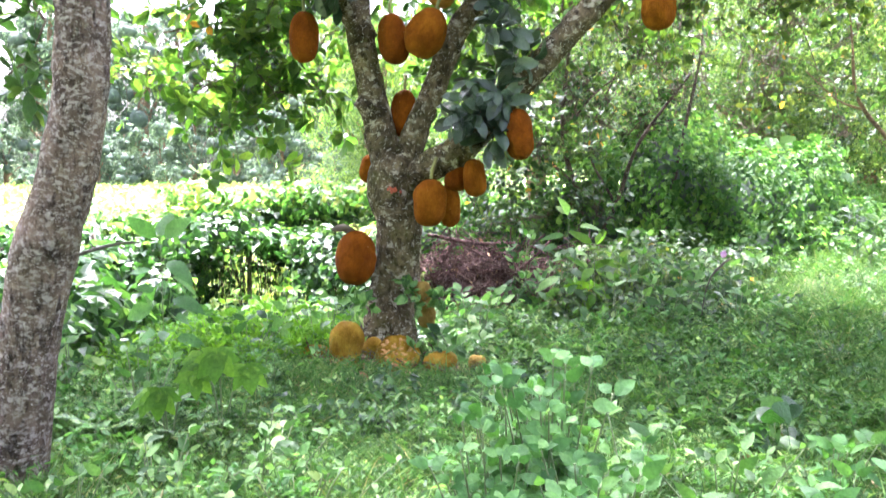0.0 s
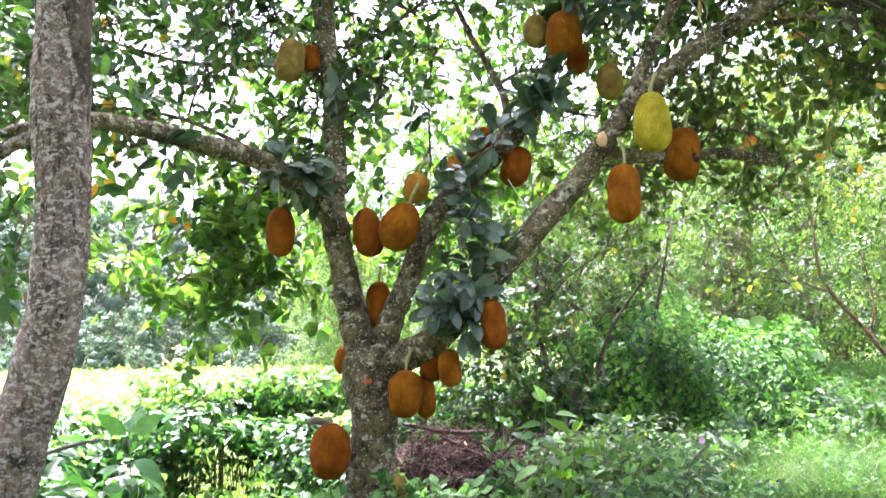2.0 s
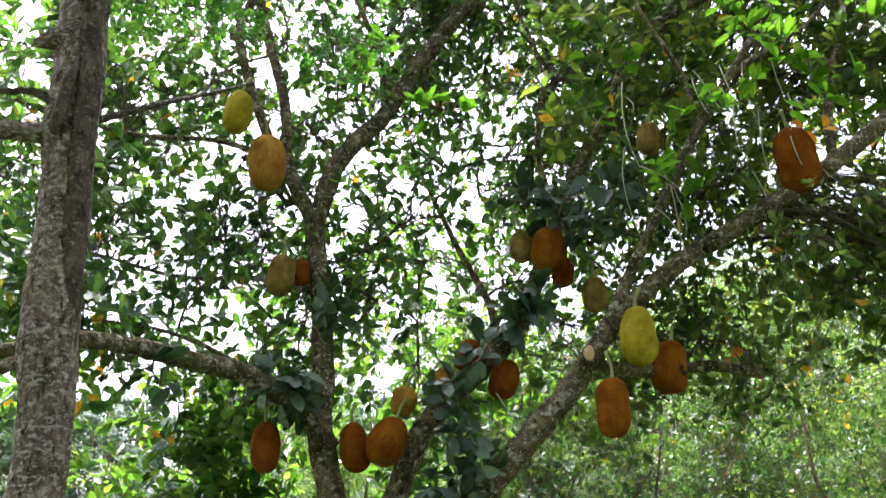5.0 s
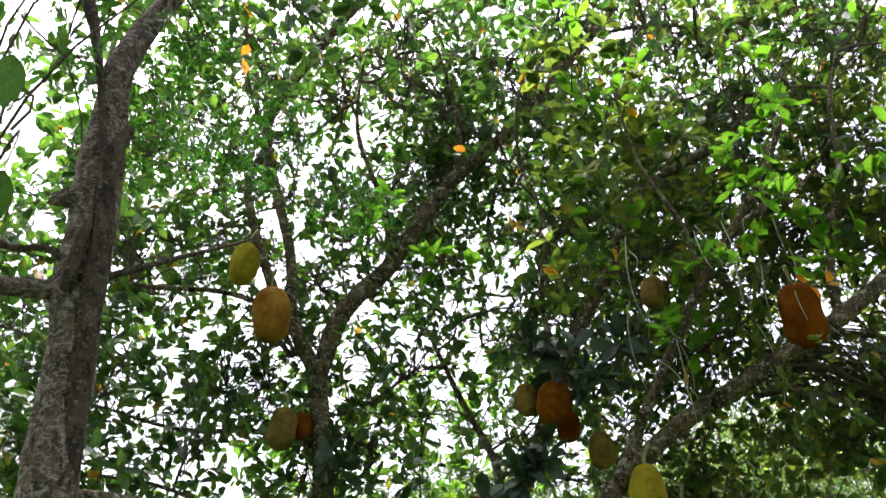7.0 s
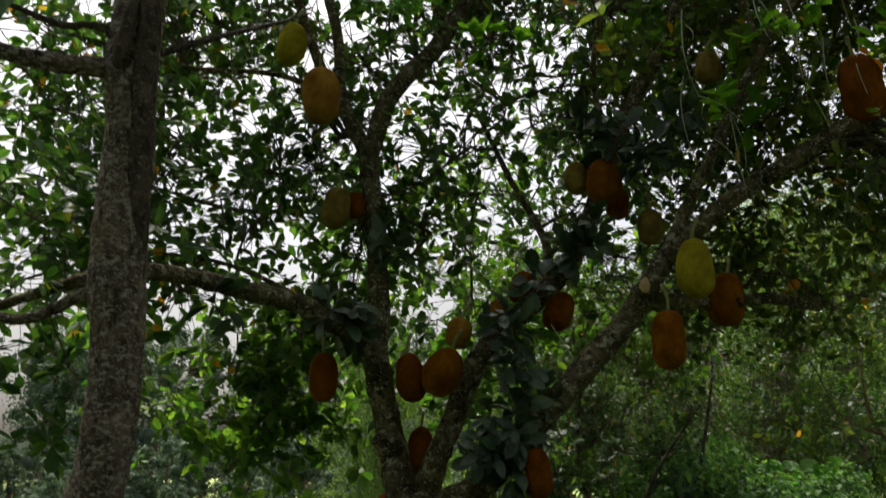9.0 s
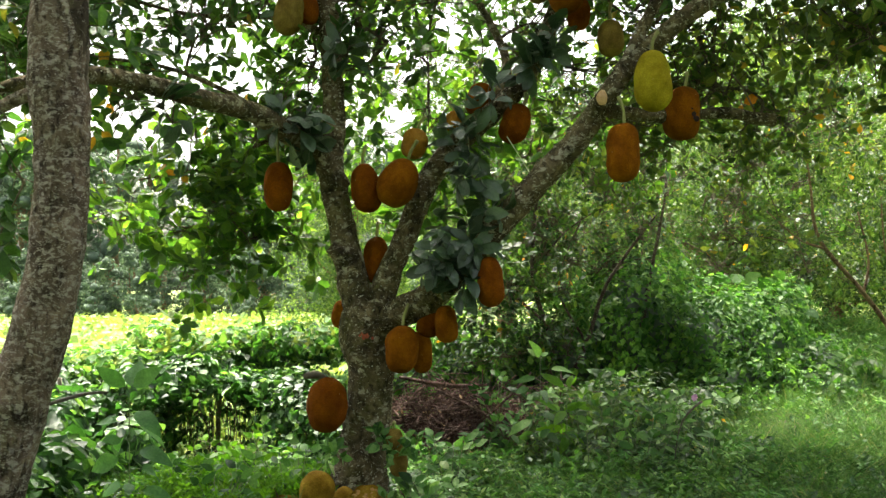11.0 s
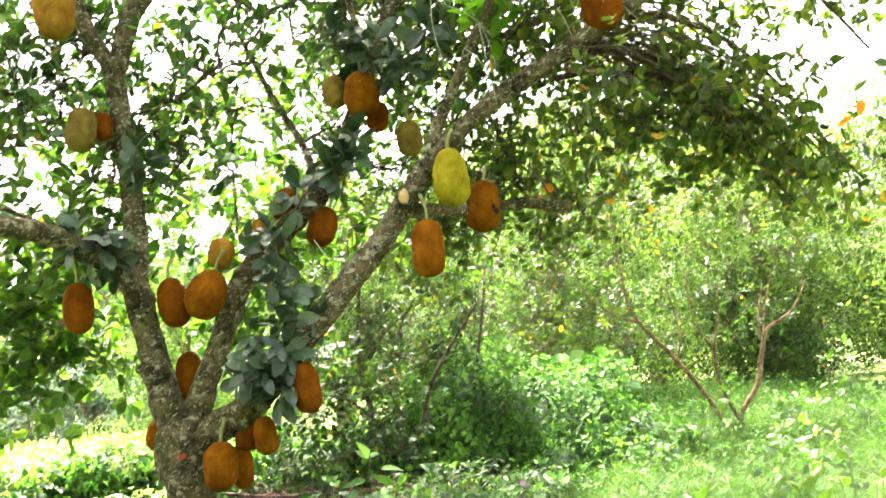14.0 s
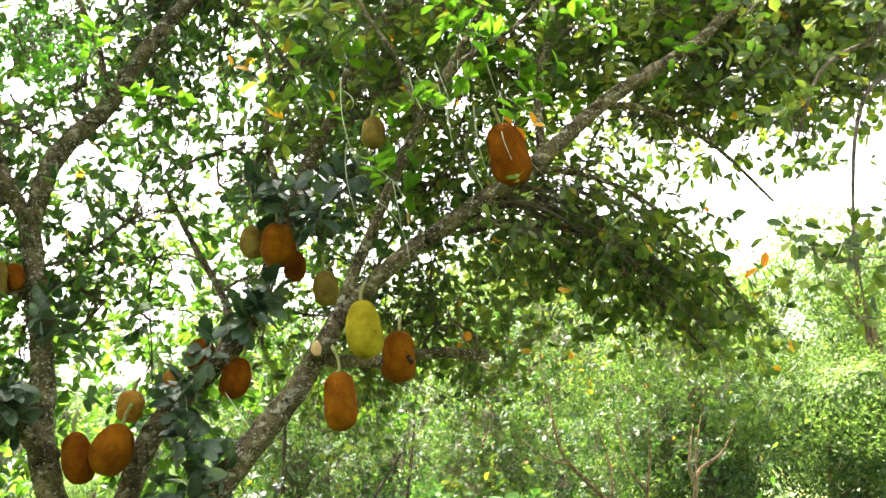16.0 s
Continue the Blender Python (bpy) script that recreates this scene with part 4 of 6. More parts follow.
def build_fruits():
    on_trunk = "ripe orange-brown jackfruit hanging close to the trunk"
    on_limb = "ripe orange-brown jackfruit hanging under a limb"
    high = "russet jackfruit high up among the leaves"
    hung = []

    def hang(at, w, h, hue, lean, stalk, label):
        f = build_fruit(at, w, h, hue, lean, stalk, label=label, seed=1.0 + len(hung) * 0.73)
        hung.append(f)
        if "hole" in label:
            bm = bmesh.new()
            for j in range(7):
                made = bmesh.ops.create_icosphere(bm, subdivisions=2, radius=0.010 + 0.006 * (j % 3))["verts"]
                for v in made:
                    v.co.y *= 0.35
                    v.co += Vector((0.004 * noise.noise(v.co * 90), 0, 0.006 * noise.noise(v.co * 70)))
                u = j / 6 - 0.5
                bmesh.ops.translate(bm, verts=made, vec=(0.035 * u + 0.008 * (j % 2), 0.004 * abs(u), -0.07 * u + (0.02 if j % 3 == 0 else 0)))
            hole = part("rotten_hole", bm, ROT, f, "black rotten hole in the rind")
            hole.matrix_basis = f.matrix_basis.inverted() @ Matrix.Translation((at[0] + 0.055, at[1] - 0.128, at[2] - 0.04))

    hang((-1.05, 7.5, 2.44), 0.108, 0.192, "red", (0, 0), 0.30, on_limb)
    hang((-0.13, 7.5, 2.47), 0.145, 0.195, "orange", (0, 24), 0.16, on_limb)
    hang((-0.38, 7.62, 2.44), 0.115, 0.195, "red", (0, -8), 0.14, on_limb)
    hang((-0.31, 7.85, 1.88), 0.108, 0.19, "red", (0, 0), 0.12, on_trunk)
    hang((0.56, 7.2, 1.7), 0.100, 0.188, "red", (0, -4), 0.14, on_limb)
    hang((0.24, 7.4, 1.38), 0.088, 0.142, "orange", (0, -6), 0.12, on_trunk)
    hang((0.11, 7.55, 1.40), 0.095, 0.13, "red", (0, 8), 0.1, on_trunk)
    hang((-0.10, 7.42, 1.19), 0.128, 0.183, "orange", (0, 2), 0.16, on_trunk)
    hang((0.05, 7.58, 1.16), 0.085, 0.167, "orange", (0, -4), 0.14, on_trunk)
    hang((-0.68, 7.6, 0.75), 0.152, 0.211, "red", (0, 6), 0.05, "large russet jackfruit resting against the lower trunk")
    hang((-0.16, 7.5, 0.49), 0.070, 0.092, "olive", (0, 0), 0.05, "small young jackfruit low on the trunk")
    hang((-0.125, 7.45, 0.33), 0.070, 0.105, "olive", (0, 0), 0, "small young jackfruit low on the trunk")
    hang((-0.59, 8.0, 1.44), 0.09, 0.12, "orange", (0, 0), 0.08, on_trunk)
    hang((-0.99, 7.6, 3.82), 0.116, 0.176, "olive", (0, 10), 0.12, "mottled olive jackfruit half hidden by leaves")
    hang((-0.84, 7.7, 3.87), 0.08, 0.11, "red", (0, 0), 0.1, high)
    hang((-1.07, 7.2, 4.64), 0.148, 0.230, "ochre", (0, -2), 0.14, "ochre-yellow jackfruit hanging high on a thin limb")
    hang((-1.3, 7.1, 5.03), 0.112, 0.180, "green", (0, 8), 0.14, "yellow-green unripe jackfruit high on a thin limb")
    hang((1.17, 7.4, 3.96), 0.137, 0.185, "orange", (0, 0), 0.14, high)
    hang((0.98, 7.6, 4.05), 0.098, 0.14, "olive", (0, 0), 0.1, high)
    hang((1.32, 7.66, 3.84), 0.085, 0.13, "red", (0, 10), 0.1, high)
    hang((1.72, 6.9, 3.14), 0.130, 0.222, "green", (0, -2), 0.14, "yellow-green unripe jackfruit hanging under a limb")
    hang((2.04, 7.3, 2.98), 0.137, 0.210, "orange", (0, 6), 0.12, "ripe jackfruit with a dark rotten hole hanging by others")
    hang((1.51, 6.95, 2.63), 0.128, 0.215, "orange", (0, 2), 0.2, on_limb)
    hang((2.85, 6.4, 4.32), 0.155, 0.244, "red", (0, -8), 0.14, "large russet jackfruit sitting above the outer limb")
    hang((0.0, 7.6, 2.79), 0.103, 0.121, "ochre", (0, 15), 0.1, on_limb)
    hang((0.53, 7.85, 3.19), 0.103, 0.14, "red", (0, 20), 0.1, high)
    hang((0.79, 7.55, 2.94), 0.112, 0.165, "red", (0, 22), 0.1, high)
    hang((0.32, 7.75, 2.99), 0.082, 0.085, "ochre", (0, 0), 0.08, high)
    hang((1.54, 7.5, 3.61), 0.101, 0.147, "olive", (0, 0), 0.12, "dull olive jackfruit shaded by leaves")
    hang((1.95, 7.0, 4.75), 0.096, 0.133, "olive", (0, 0), 0.1, "dull olive jackfruit shaded by leaves")
    # dry scrap on the stalk of the low fruit
    bm = bmesh.new()
    tube(bm, [(-0.70, 7.66, 0.95, 0.02), (-0.78, 7.6, 0.985, 0.034), (-0.86, 7.57, 0.975, 0.02)], 8, 0.03, 0.3)
    part("dry_stub", bm, POST, bpy.data.objects["jackfruit_tree"], "dead dark stub of an old fruit stalk")
    # fruits on the ground
    on_ground = "jackfruits fallen at the foot of the tree"
    build_fruit((-0.73, 7.25, 0.13), 0.128, 0.178, "fallen", (0, 8), 0, label="whole yellow jackfruit fallen in the grass by the trunk", group=on_ground, seed=31.0)
    build_fruit((-0.02, 7.2, 0.01), 0.08, 0.13, "fallen", (0, 80), 0, label="overripe yellow jackfruit sunk into the grass", group=on_ground, seed=33.0)
    build_fruit((-0.98, 7.45, 0.0), 0.09, 0.13, "fallen", (0, 84), 0, label="rotting yellow jackfruit sunk into the grass", group=on_ground, seed=34.0)
    build_fruit((0.26, 7.3, -0.02), 0.06, 0.07, "olive", (0, 84), 0, label="small rotting jackfruit sunk into the grass", group=on_ground, seed=35.0)
    build_fruit((-0.55, 7.45, 0.05), 0.08, 0.11, "fallen", (20, 30), 0, label="small yellow jackfruit lying against the trunk foot", group=on_ground, seed=36.0)
    burst = thing("jackfruit", "burst jackfruit lying open with orange flesh in the grass", "fruit", on_ground)
    bm = bmesh.new()
    made = bmesh.ops.create_icosphere(bm, subdivisions=5, radius=1.0)["verts"]
    face = Vector((0.12, -0.75, 0.65)).normalized()
    for v in made:
        d = v.co.copy()
        over = d.dot(face) - 0.34 - 0.10 * noise.noise(d * 4.0)
        if over > 0:
            d -= face * (over + 0.16 * (1 - d.length_squared * 0.5) + 0.10 * noise.noise(d * 7.0))
        g = 1 + 0.1 * noise.noise(d * 2 + Vector((5, 1, 2)))
        v.co = Vector((d.x * 0.17 * g, d.y * 0.14 * g, d.z * 0.15 * g))
    part("rind", bm, FRUIT["fallen"], burst)
    bm = bmesh.new()
    for k in range(70):
        made = bmesh.ops.create_icosphere(bm, subdivisions=2, radius=rng.uniform(0.006, 0.016))["verts"]
        a, r = rng.uniform(0, 6.28), 0.92 * rng.uniform(0, 1) ** 0.5
        side, up = face.cross(Vector((0, 0, 1))).normalized(), Vector((0, 0, 1))
        p = face * 0.24 + side * (r * math.cos(a)) + (up - face * up.dot(face)).normalized() * (r * math.sin(a))
        for v in made:
            v.co = Vector((v.co.x * 1.3 + p.x * 0.15, v.co.y * 0.7 + p.y * 0.13, v.co.z + p.z * 0.14))
    part("flesh", bm, FLESH, burst, "torn orange flesh and pods", kind="stuff")
    burst.matrix_basis = pose(-0.34, 7.22, 0.06, 0, 4, 8)


build_jackfruit_tree()
build_fruits()


# ---- pale-barked tree beside the viewer ----
def build_near_tree():
    tree = thing("tree", "slim leaning tree with pale flaking mottled bark", "tree")
    nodes = []

    def grow(name, pts, sides, mat=BARK_LEFT):
        ob, line = limb(name, pts, mat, tree, sides, 0.09, step=0.06)
        nodes.append(line)

    grow("trunk", [(-2.12, 4.5, -0.3, 0.21), (-2.06, 4.5, -0.1, 0.168), (-2.01, 4.5, 0.14, 0.148), (-1.97, 4.5, 0.41, 0.138), (-1.93, 4.5, 0.68, 0.142), (-1.85, 4.5, 1.07, 0.145), (-1.72, 4.5, 1.47, 0.130), (-1.65, 4.5, 1.85, 0.128), (-1.63, 4.5, 2.3, 0.124), (-1.65, 4.5, 2.61, 0.136), (-1.65, 4.5, 3.0, 0.128), (-1.64, 4.5, 3.37, 0.128), (-1.65, 4.5, 3.7, 0.132), (-1.63, 4.5, 4.08, 0.124), (-1.64, 4.5, 4.4, 0.122), (-1.63, 4.5, 4.65, 0.10), (-1.63, 4.5, 4.86, 0.085)], 24)
    grow("limb", [(-1.64, 4.5, 3.66, 0.07), (-1.78, 4.45, 3.69, 0.054), (-2.0, 4.3, 3.66, 0.048), (-2.23, 4.1, 3.66, 0.038), (-2.8, 3.9, 3.8, 0.03)], 12)
    # stem against the trunk, dark for the trunk's shaded side, ending in a torn fork
    grow("shade_side_stem", [(-1.60, 4.52, 2.3, 0.06), (-1.585, 4.48, 2.8, 0.072), (-1.575, 4.45, 3.15, 0.070), (-1.56, 4.425, 3.42, 0.064), (-1.55, 4.40, 3.67, 0.058), (-1.54, 4.40, 3.95, 0.057), (-1.56, 4.40, 4.24, 0.053), (-1.53, 4.40, 4.48, 0.043), (-1.47, 4.40, 4.60, 0.026)], 14, BARK_DARK)
    grow("sprig", [(-1.56, 4.36, 4.32, 0.026), (-1.62, 4.36, 4.63, 0.021), (-1.66, 4.36, 4.88, 0.021), (-1.73, 4.36, 5.19, 0.028), (-1.81, 4.36, 5.46, 0.042), (-1.88, 4.36, 5.85, 0.04), (-1.95, 4.4, 6.6, 0.02)], 10, BARK_DARK)
    grow("limb", [(-1.62, 4.5, 4.72, 0.09), (-1.62, 4.5, 5.02, 0.083), (-1.55, 4.6, 5.37, 0.073), (-1.42, 4.7, 5.76, 0.066), (-1.38, 4.8, 6.21, 0.055), (-1.2, 4.9, 7.0, 0.03)], 12)
    # broken stub standing off the front, and a pale knob above it
    grow("stub", [(-1.655, 4.40, 3.66, 0.05), (-1.66, 4.36, 3.72, 0.041), (-1.64, 4.35, 3.82, 0.036), (-1.62, 4.35, 3.94, 0.030), (-1.59, 4.36, 4.05, 0.014)], 10, BARK_DARK)
    grow("knob", [(-1.66, 4.47, 4.20, 0.085), (-1.72, 4.45, 4.21, 0.068), (-1.79, 4.44, 4.195, 0.046), (-1.83, 4.44, 4.18, 0.028), (-1.86, 4.44, 4.17, 0.008)], 12)
    grow("limb", [(-1.66, 4.42, 3.75, 0.032), (-1.70, 4.43, 3.80, 0.026), (-1.77, 4.44, 3.89, 0.023), (-1.89, 4.44, 3.92, 0.020), (-2.0, 4.42, 3.91, 0.018), (-2.4, 4.3, 4.05, 0.012)], 8, BARK_DARK)
    grow("limb", [(-1.56, 4.5, 3.77, 0.024), (-1.39, 4.7, 3.93, 0.018), (-1.30, 5.0, 4.12, 0.016), (-1.14, 5.6, 4.48, 0.012), (-1.0, 6.1, 4.8, 0.006)], 8, BARK_DARK)
    grow("limb", [(-1.66, 4.5, 2.62, 0.04), (-1.85, 4.55, 2.55, 0.034), (-2.2, 4.6, 2.45, 0.026), (-2.7, 4.7, 2.7, 0.02)], 8)
    nodes = np.vstack(nodes)
    up = np.vstack([box_points(36, (-4.5, 0.5, 5.4), (0.5, 4.4, 7.6)), box_points(46, (-4.6, 3.6, 4.9), (-1.9, 6.4, 8.0)), box_points(20, (-1.9, 4.6, 5.6), (-0.2, 6.2, 8.0)), box_points(26, (-4.2, 4.4, 2.4), (-2.5, 6.6, 4.6))])
    clump_boughs("crown", tree, nodes, up, LEAF, TWIG, 11, 0.42, 0.12, 6, 0.010)
    fine = np.vstack([box_points(16, (-1.9, 4.2, 4.5), (-0.9, 5.2, 5.7)), box_points(14, (-1.5, 5.0, 4.6), (-0.2, 6.0, 5.6))])
    clump_boughs("leaflet_spray", tree, nodes, fine, LEAF_LOCUST, TWIG, 14, 0.26, 0.035, 16, 0.006, 0.3, 0.5)
    # big near leaves
    big = np.array([(-1.02, 3.0, 4.36), (-1.2, 2.9, 4.5), (-0.8, 3.1, 4.5), (-1.5, 3.0, 3.92), (-1.6, 3.0, 3.8), (-1.45, 3.0, 3.42), (-1.6, 3.1, 3.3), (-1.7, 3.2, 3.6)])
    n = len(big)
    axis = unit(np.tile((0.25, -0.1, -1.0), (n, 1)) + rng.normal(size=(n, 3)) * 0.35)
    normal = unit(np.tile((0.1, -1, 0.4), (n, 1)) + rng.normal(size=(n, 3)) * 0.3)
    for k in range(n):
        put("large_leaf", fine_leaf_mesh("large_leaf", big[k:k + 1] + (0, 0, 0.12), axis[k:k + 1], normal[k:k + 1], 0.22, 0.58), LEAF_SIDE, tree)
    put("large_leaf_stem", twig_mesh("large_leaf_stem", np.repeat([(-2.1, 4.2, 4.3)], n, 0) + rng.normal(size=(n, 3)) * 0.05, big + (0, 0, 0.12), 0.010), TWIG, tree, kind="stuff")
    # light rosettes beside the trunk
    pale = np.array([(-1.95, 4.9, 3.05), (-2.05, 5.0, 2.9), (-1.98, 4.95, 2.2), (-2.1, 5.0, 2.0), (-2.3, 5.2, 2.4), (-2.4, 5.4, 1.9), (-2.2, 5.0, 3.3)])
    clump_boughs("pale_shoot", tree, nodes, pale, LEAF_SIDE, TWIG, 5, 0.16, 0.12, 6, 0.007, 0.8)


build_near_tree()


# ---- overhanging branches on the open side ----
def build_side_tree():
    tree = thing("tree", "tree with thin hanging leafy branches over the clearing", "tree")
    nodes = []
    for pts in [[(7.4, 7.2, 0.0, 0.12), (7.2, 6.9, 2.0, 0.10), (6.8, 6.3, 4.2, 0.08), (6.2, 5.8, 5.4, 0.06)],
                [(6.8, 6.3, 4.2, 0.06), (6.0, 5.8, 4.9, 0.04), (5.0, 5.4, 4.6, 0.025), (4.5, 5.3, 3.9, 0.012)],
                [(6.4, 6.0, 5.0, 0.05), (5.4, 5.6, 4.4, 0.03), (5.0, 5.5, 3.4, 0.018), (4.95, 5.5, 2.6, 0.008)],
                [(6.2, 5.8, 5.4, 0.05), (5.2, 5.4, 5.5, 0.03), (4.3, 5.3, 4.9, 0.012)]]:
        ob, line = limb("trunk" if pts[0][2] == 0.0 else "branch", [(x, y, z, r * (1.0 if pts[0][2] == 0.0 else 0.6)) for x, y, z, r in pts], TWIG, tree, 10, 0.08)
        nodes.append(line)
    nodes = np.vstack(nodes)
    c = np.vstack([box_points(11, (4.4, 5.2, 2.6), (6.0, 6.0, 4.3)), box_points(30, (4.4, 5.2, 4.4), (6.8, 6.2, 6.2)), box_points(36, (4.2, 5.4, 5.6), (7.4, 7.0, 7.6)), box_points(18, (4.7, 5.6, 5.2), (6.3, 6.8, 6.6)), box_points(6, (5.8, 6.0, 2.8), (7.4, 7.4, 5.0))])
    clump_boughs("crown", tree, nodes, c, LEAF_OLIVE, TWIG, 8, 0.46, 0.12, 5, 0.008, -0.5)


build_side_tree()


# ---- unseen tree added to block light from the near end ----
def build_light_block():
    tree = thing("light_block_tree", "unseen tree added to block light from the near end", "tree")
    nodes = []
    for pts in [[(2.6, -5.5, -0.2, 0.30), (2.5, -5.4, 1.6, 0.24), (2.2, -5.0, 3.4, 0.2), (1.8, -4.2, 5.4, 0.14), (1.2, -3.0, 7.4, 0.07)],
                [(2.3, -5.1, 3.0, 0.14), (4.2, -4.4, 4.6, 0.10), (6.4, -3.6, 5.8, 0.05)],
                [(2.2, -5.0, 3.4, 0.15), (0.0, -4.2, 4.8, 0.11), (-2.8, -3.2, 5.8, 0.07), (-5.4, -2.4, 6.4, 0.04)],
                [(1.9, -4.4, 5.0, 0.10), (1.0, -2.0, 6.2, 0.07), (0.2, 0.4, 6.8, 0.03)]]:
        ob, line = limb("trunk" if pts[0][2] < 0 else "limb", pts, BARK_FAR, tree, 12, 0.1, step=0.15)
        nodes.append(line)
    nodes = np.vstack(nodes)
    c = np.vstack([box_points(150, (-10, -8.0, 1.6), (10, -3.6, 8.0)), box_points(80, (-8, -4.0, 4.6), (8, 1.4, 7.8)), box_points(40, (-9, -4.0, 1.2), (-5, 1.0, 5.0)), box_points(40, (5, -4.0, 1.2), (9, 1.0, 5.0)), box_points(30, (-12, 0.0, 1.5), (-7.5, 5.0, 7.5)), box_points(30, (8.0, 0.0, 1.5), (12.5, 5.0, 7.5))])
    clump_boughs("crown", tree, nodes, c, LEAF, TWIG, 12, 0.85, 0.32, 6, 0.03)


build_light_block()


# ---- trees behind ----
def build_back_tree(name, label, at, stems, blobs, per_area, leaf, mat, bark=BARK_FAR, wide=0.5):
    tree = thing(name, label, "tree")
    for pts in stems:
        limb("trunk" if pts is stems[0] else "branch", pts, bark, tree, 8, 0.1, step=0.2)
    bush_leaves("crown", tree, blobs, per_area, leaf, mat, wide)
    tree.matrix_basis = Matrix.Translation(at)
    return tree


def build_thicket_tree():
    tree = thing("tree", "low spreading tree with dense dark leaves behind the heap", "tree")
    nodes = []
    for pts in [[(1.55, 11.4, 0.1, 0.06), (1.52, 11.4, 0.9, 0.05), (1.5, 11.5, 1.8, 0.045), (1.4, 11.6, 3.0, 0.03)],
                [(1.65, 11.4, 0.1, 0.05), (1.9, 11.3, 1.0, 0.045), (2.3, 11.2, 1.7, 0.035), (2.8, 11.2, 2.5, 0.02)],
                [(1.52, 11.4, 1.2, 0.035), (1.1, 11.3, 1.7, 0.025), (0.7, 11.3, 2.2, 0.015)],
                [(2.6, 11.6, 0.2, 0.05), (2.9, 11.7, 1.6, 0.04), (3.0, 11.9, 2.8, 0.025), (3.3, 12.2, 3.6, 0.01)],
                [(1.9, 11.3, 1.0, 0.03), (1.8, 11.5, 1.7, 0.02), (2.0, 11.8, 2.6, 0.01)], [(1.5, 11.5, 1.8, 0.03), (1.8, 11.6, 2.3, 0.02), (2.3, 11.8, 2.7, 0.01)], [(1.5, 11.5, 1.6, 0.025), (1.0, 11.7, 2.2, 0.018), (0.8, 11.9, 3.0, 0.01)]]:
        ob, line = limb("trunk" if pts[0][2] < 0.15 else "branch", [(x + 0.10 * math.sin(3.1 * z + y), y, z, r * 0.6) for x, y, z, r in pts], BARK_DARK, tree, 8, 0.2)
        nodes.append(line)
    nodes = np.vstack(nodes)
    c = np.vstack([box_points(60, (0.9, 11.6, 1.8), (3.0, 13.4, 3.2)), box_points(50, (0.8, 11.6, 2.8), (3.0, 14.0, 4.6)), box_points(50, (3.2, 13.2, 1.8), (6.2, 15.2, 4.6))])
    clump_boughs("crown", tree, nodes, c, LEAF_SIDE, TWIG, 15, 0.5, 0.07, 7, 0.014)
    c = np.vstack([box_points(34, (0.1, 10.6, 0.75), (1.8, 11.6, 1.9)), box_points(12, (0.3, 10.8, 1.7), (1.6, 11.6, 2.5))])
    clump_boughs("low_crown", tree, nodes, c, LEAF_SIDE, TWIG, 12, 0.42, 0.09, 6, 0.008)


build_thicket_tree()


def build_bare_shrub():
    tree = thing("small_tree", "small tree with bare brown crooked stems in the clearing", "tree")
    nodes = []
    z0 = float(height(6.3, 12.0)) - 0.1

    def grow(pts):
        ob, line = limb("stem", [(x, y, z, r * 0.6) for x, y, z, r in pts], BARK_FAR, tree, 9, 0.25)
        nodes.append(line)

    grow([(6.38, 12.0, z0, 0.07), (6.40, 12.0, 0.8, 0.06), (6.68, 12.0, 1.17, 0.055), (6.84, 12.0, 1.68, 0.05), (6.95, 12.0, 1.9, 0.045), (7.32, 12.0, 2.1, 0.03), (7.6, 12.0, 2.5, 0.015)])
    grow([(6.38, 12.0, 0.72, 0.045), (6.2, 12.05, 1.2, 0.04), (6.16, 12.05, 1.67, 0.035), (6.25, 12.0, 2.1, 0.03), (6.32, 12.0, 2.64, 0.018)])
    grow([(6.30, 12.0, z0, 0.06), (6.04, 12.0, 0.94, 0.055), (5.61, 12.0, 1.57, 0.05), (5.13, 12.0, 2.13, 0.042), (5.0, 12.0, 2.45, 0.035), (4.96, 12.0, 2.9, 0.025), (4.9, 12.0, 3.4, 0.012)])
    grow([(6.84, 12.0, 1.68, 0.035), (6.80, 12.0, 2.0, 0.028), (6.95, 12.0, 2.5, 0.015)])
    grow([(5.13, 12.0, 2.13, 0.03), (4.8, 12.0, 2.25, 0.02), (4.4, 12.0, 2.6, 0.012)])
    grow([(5.61, 12.0, 1.57, 0.03), (5.7, 12.05, 2.0, 0.025), (5.6, 12.1, 2.6, 0.015)])
    grow([(6.16, 12.05, 1.67, 0.03), (5.95, 12.1, 2.1, 0.02), (5.9, 12.1, 2.8, 0.012)])
    grow([(6.84, 12.0, 1.68, 0.03), (7.0, 12.1, 2.2, 0.02), (7.3, 12.1, 3.0, 0.012)])
    nodes = np.vstack(nodes)
    c = np.vstack([box_points(46, (4.4, 11.6, 2.3), (7.8, 13.0, 4.2)), box_points(14, (4.6, 12.2, 1.6), (7.6, 13.0, 2.4))])
    clump_boughs("crown", tree, nodes, c, LEAF_SIDE, TWIG, 9, 0.42, 0.08, 6, 0.008)
    c = box_points(34, (5.0, 12.2, 3.5), (8.4, 13.9, 5.2))
    clump_boughs("upper_crown", tree, nodes, c, LEAF_OLIVE, TWIG, 11, 0.5, 0.09, 6, 0.010)


build_bare_shrub()


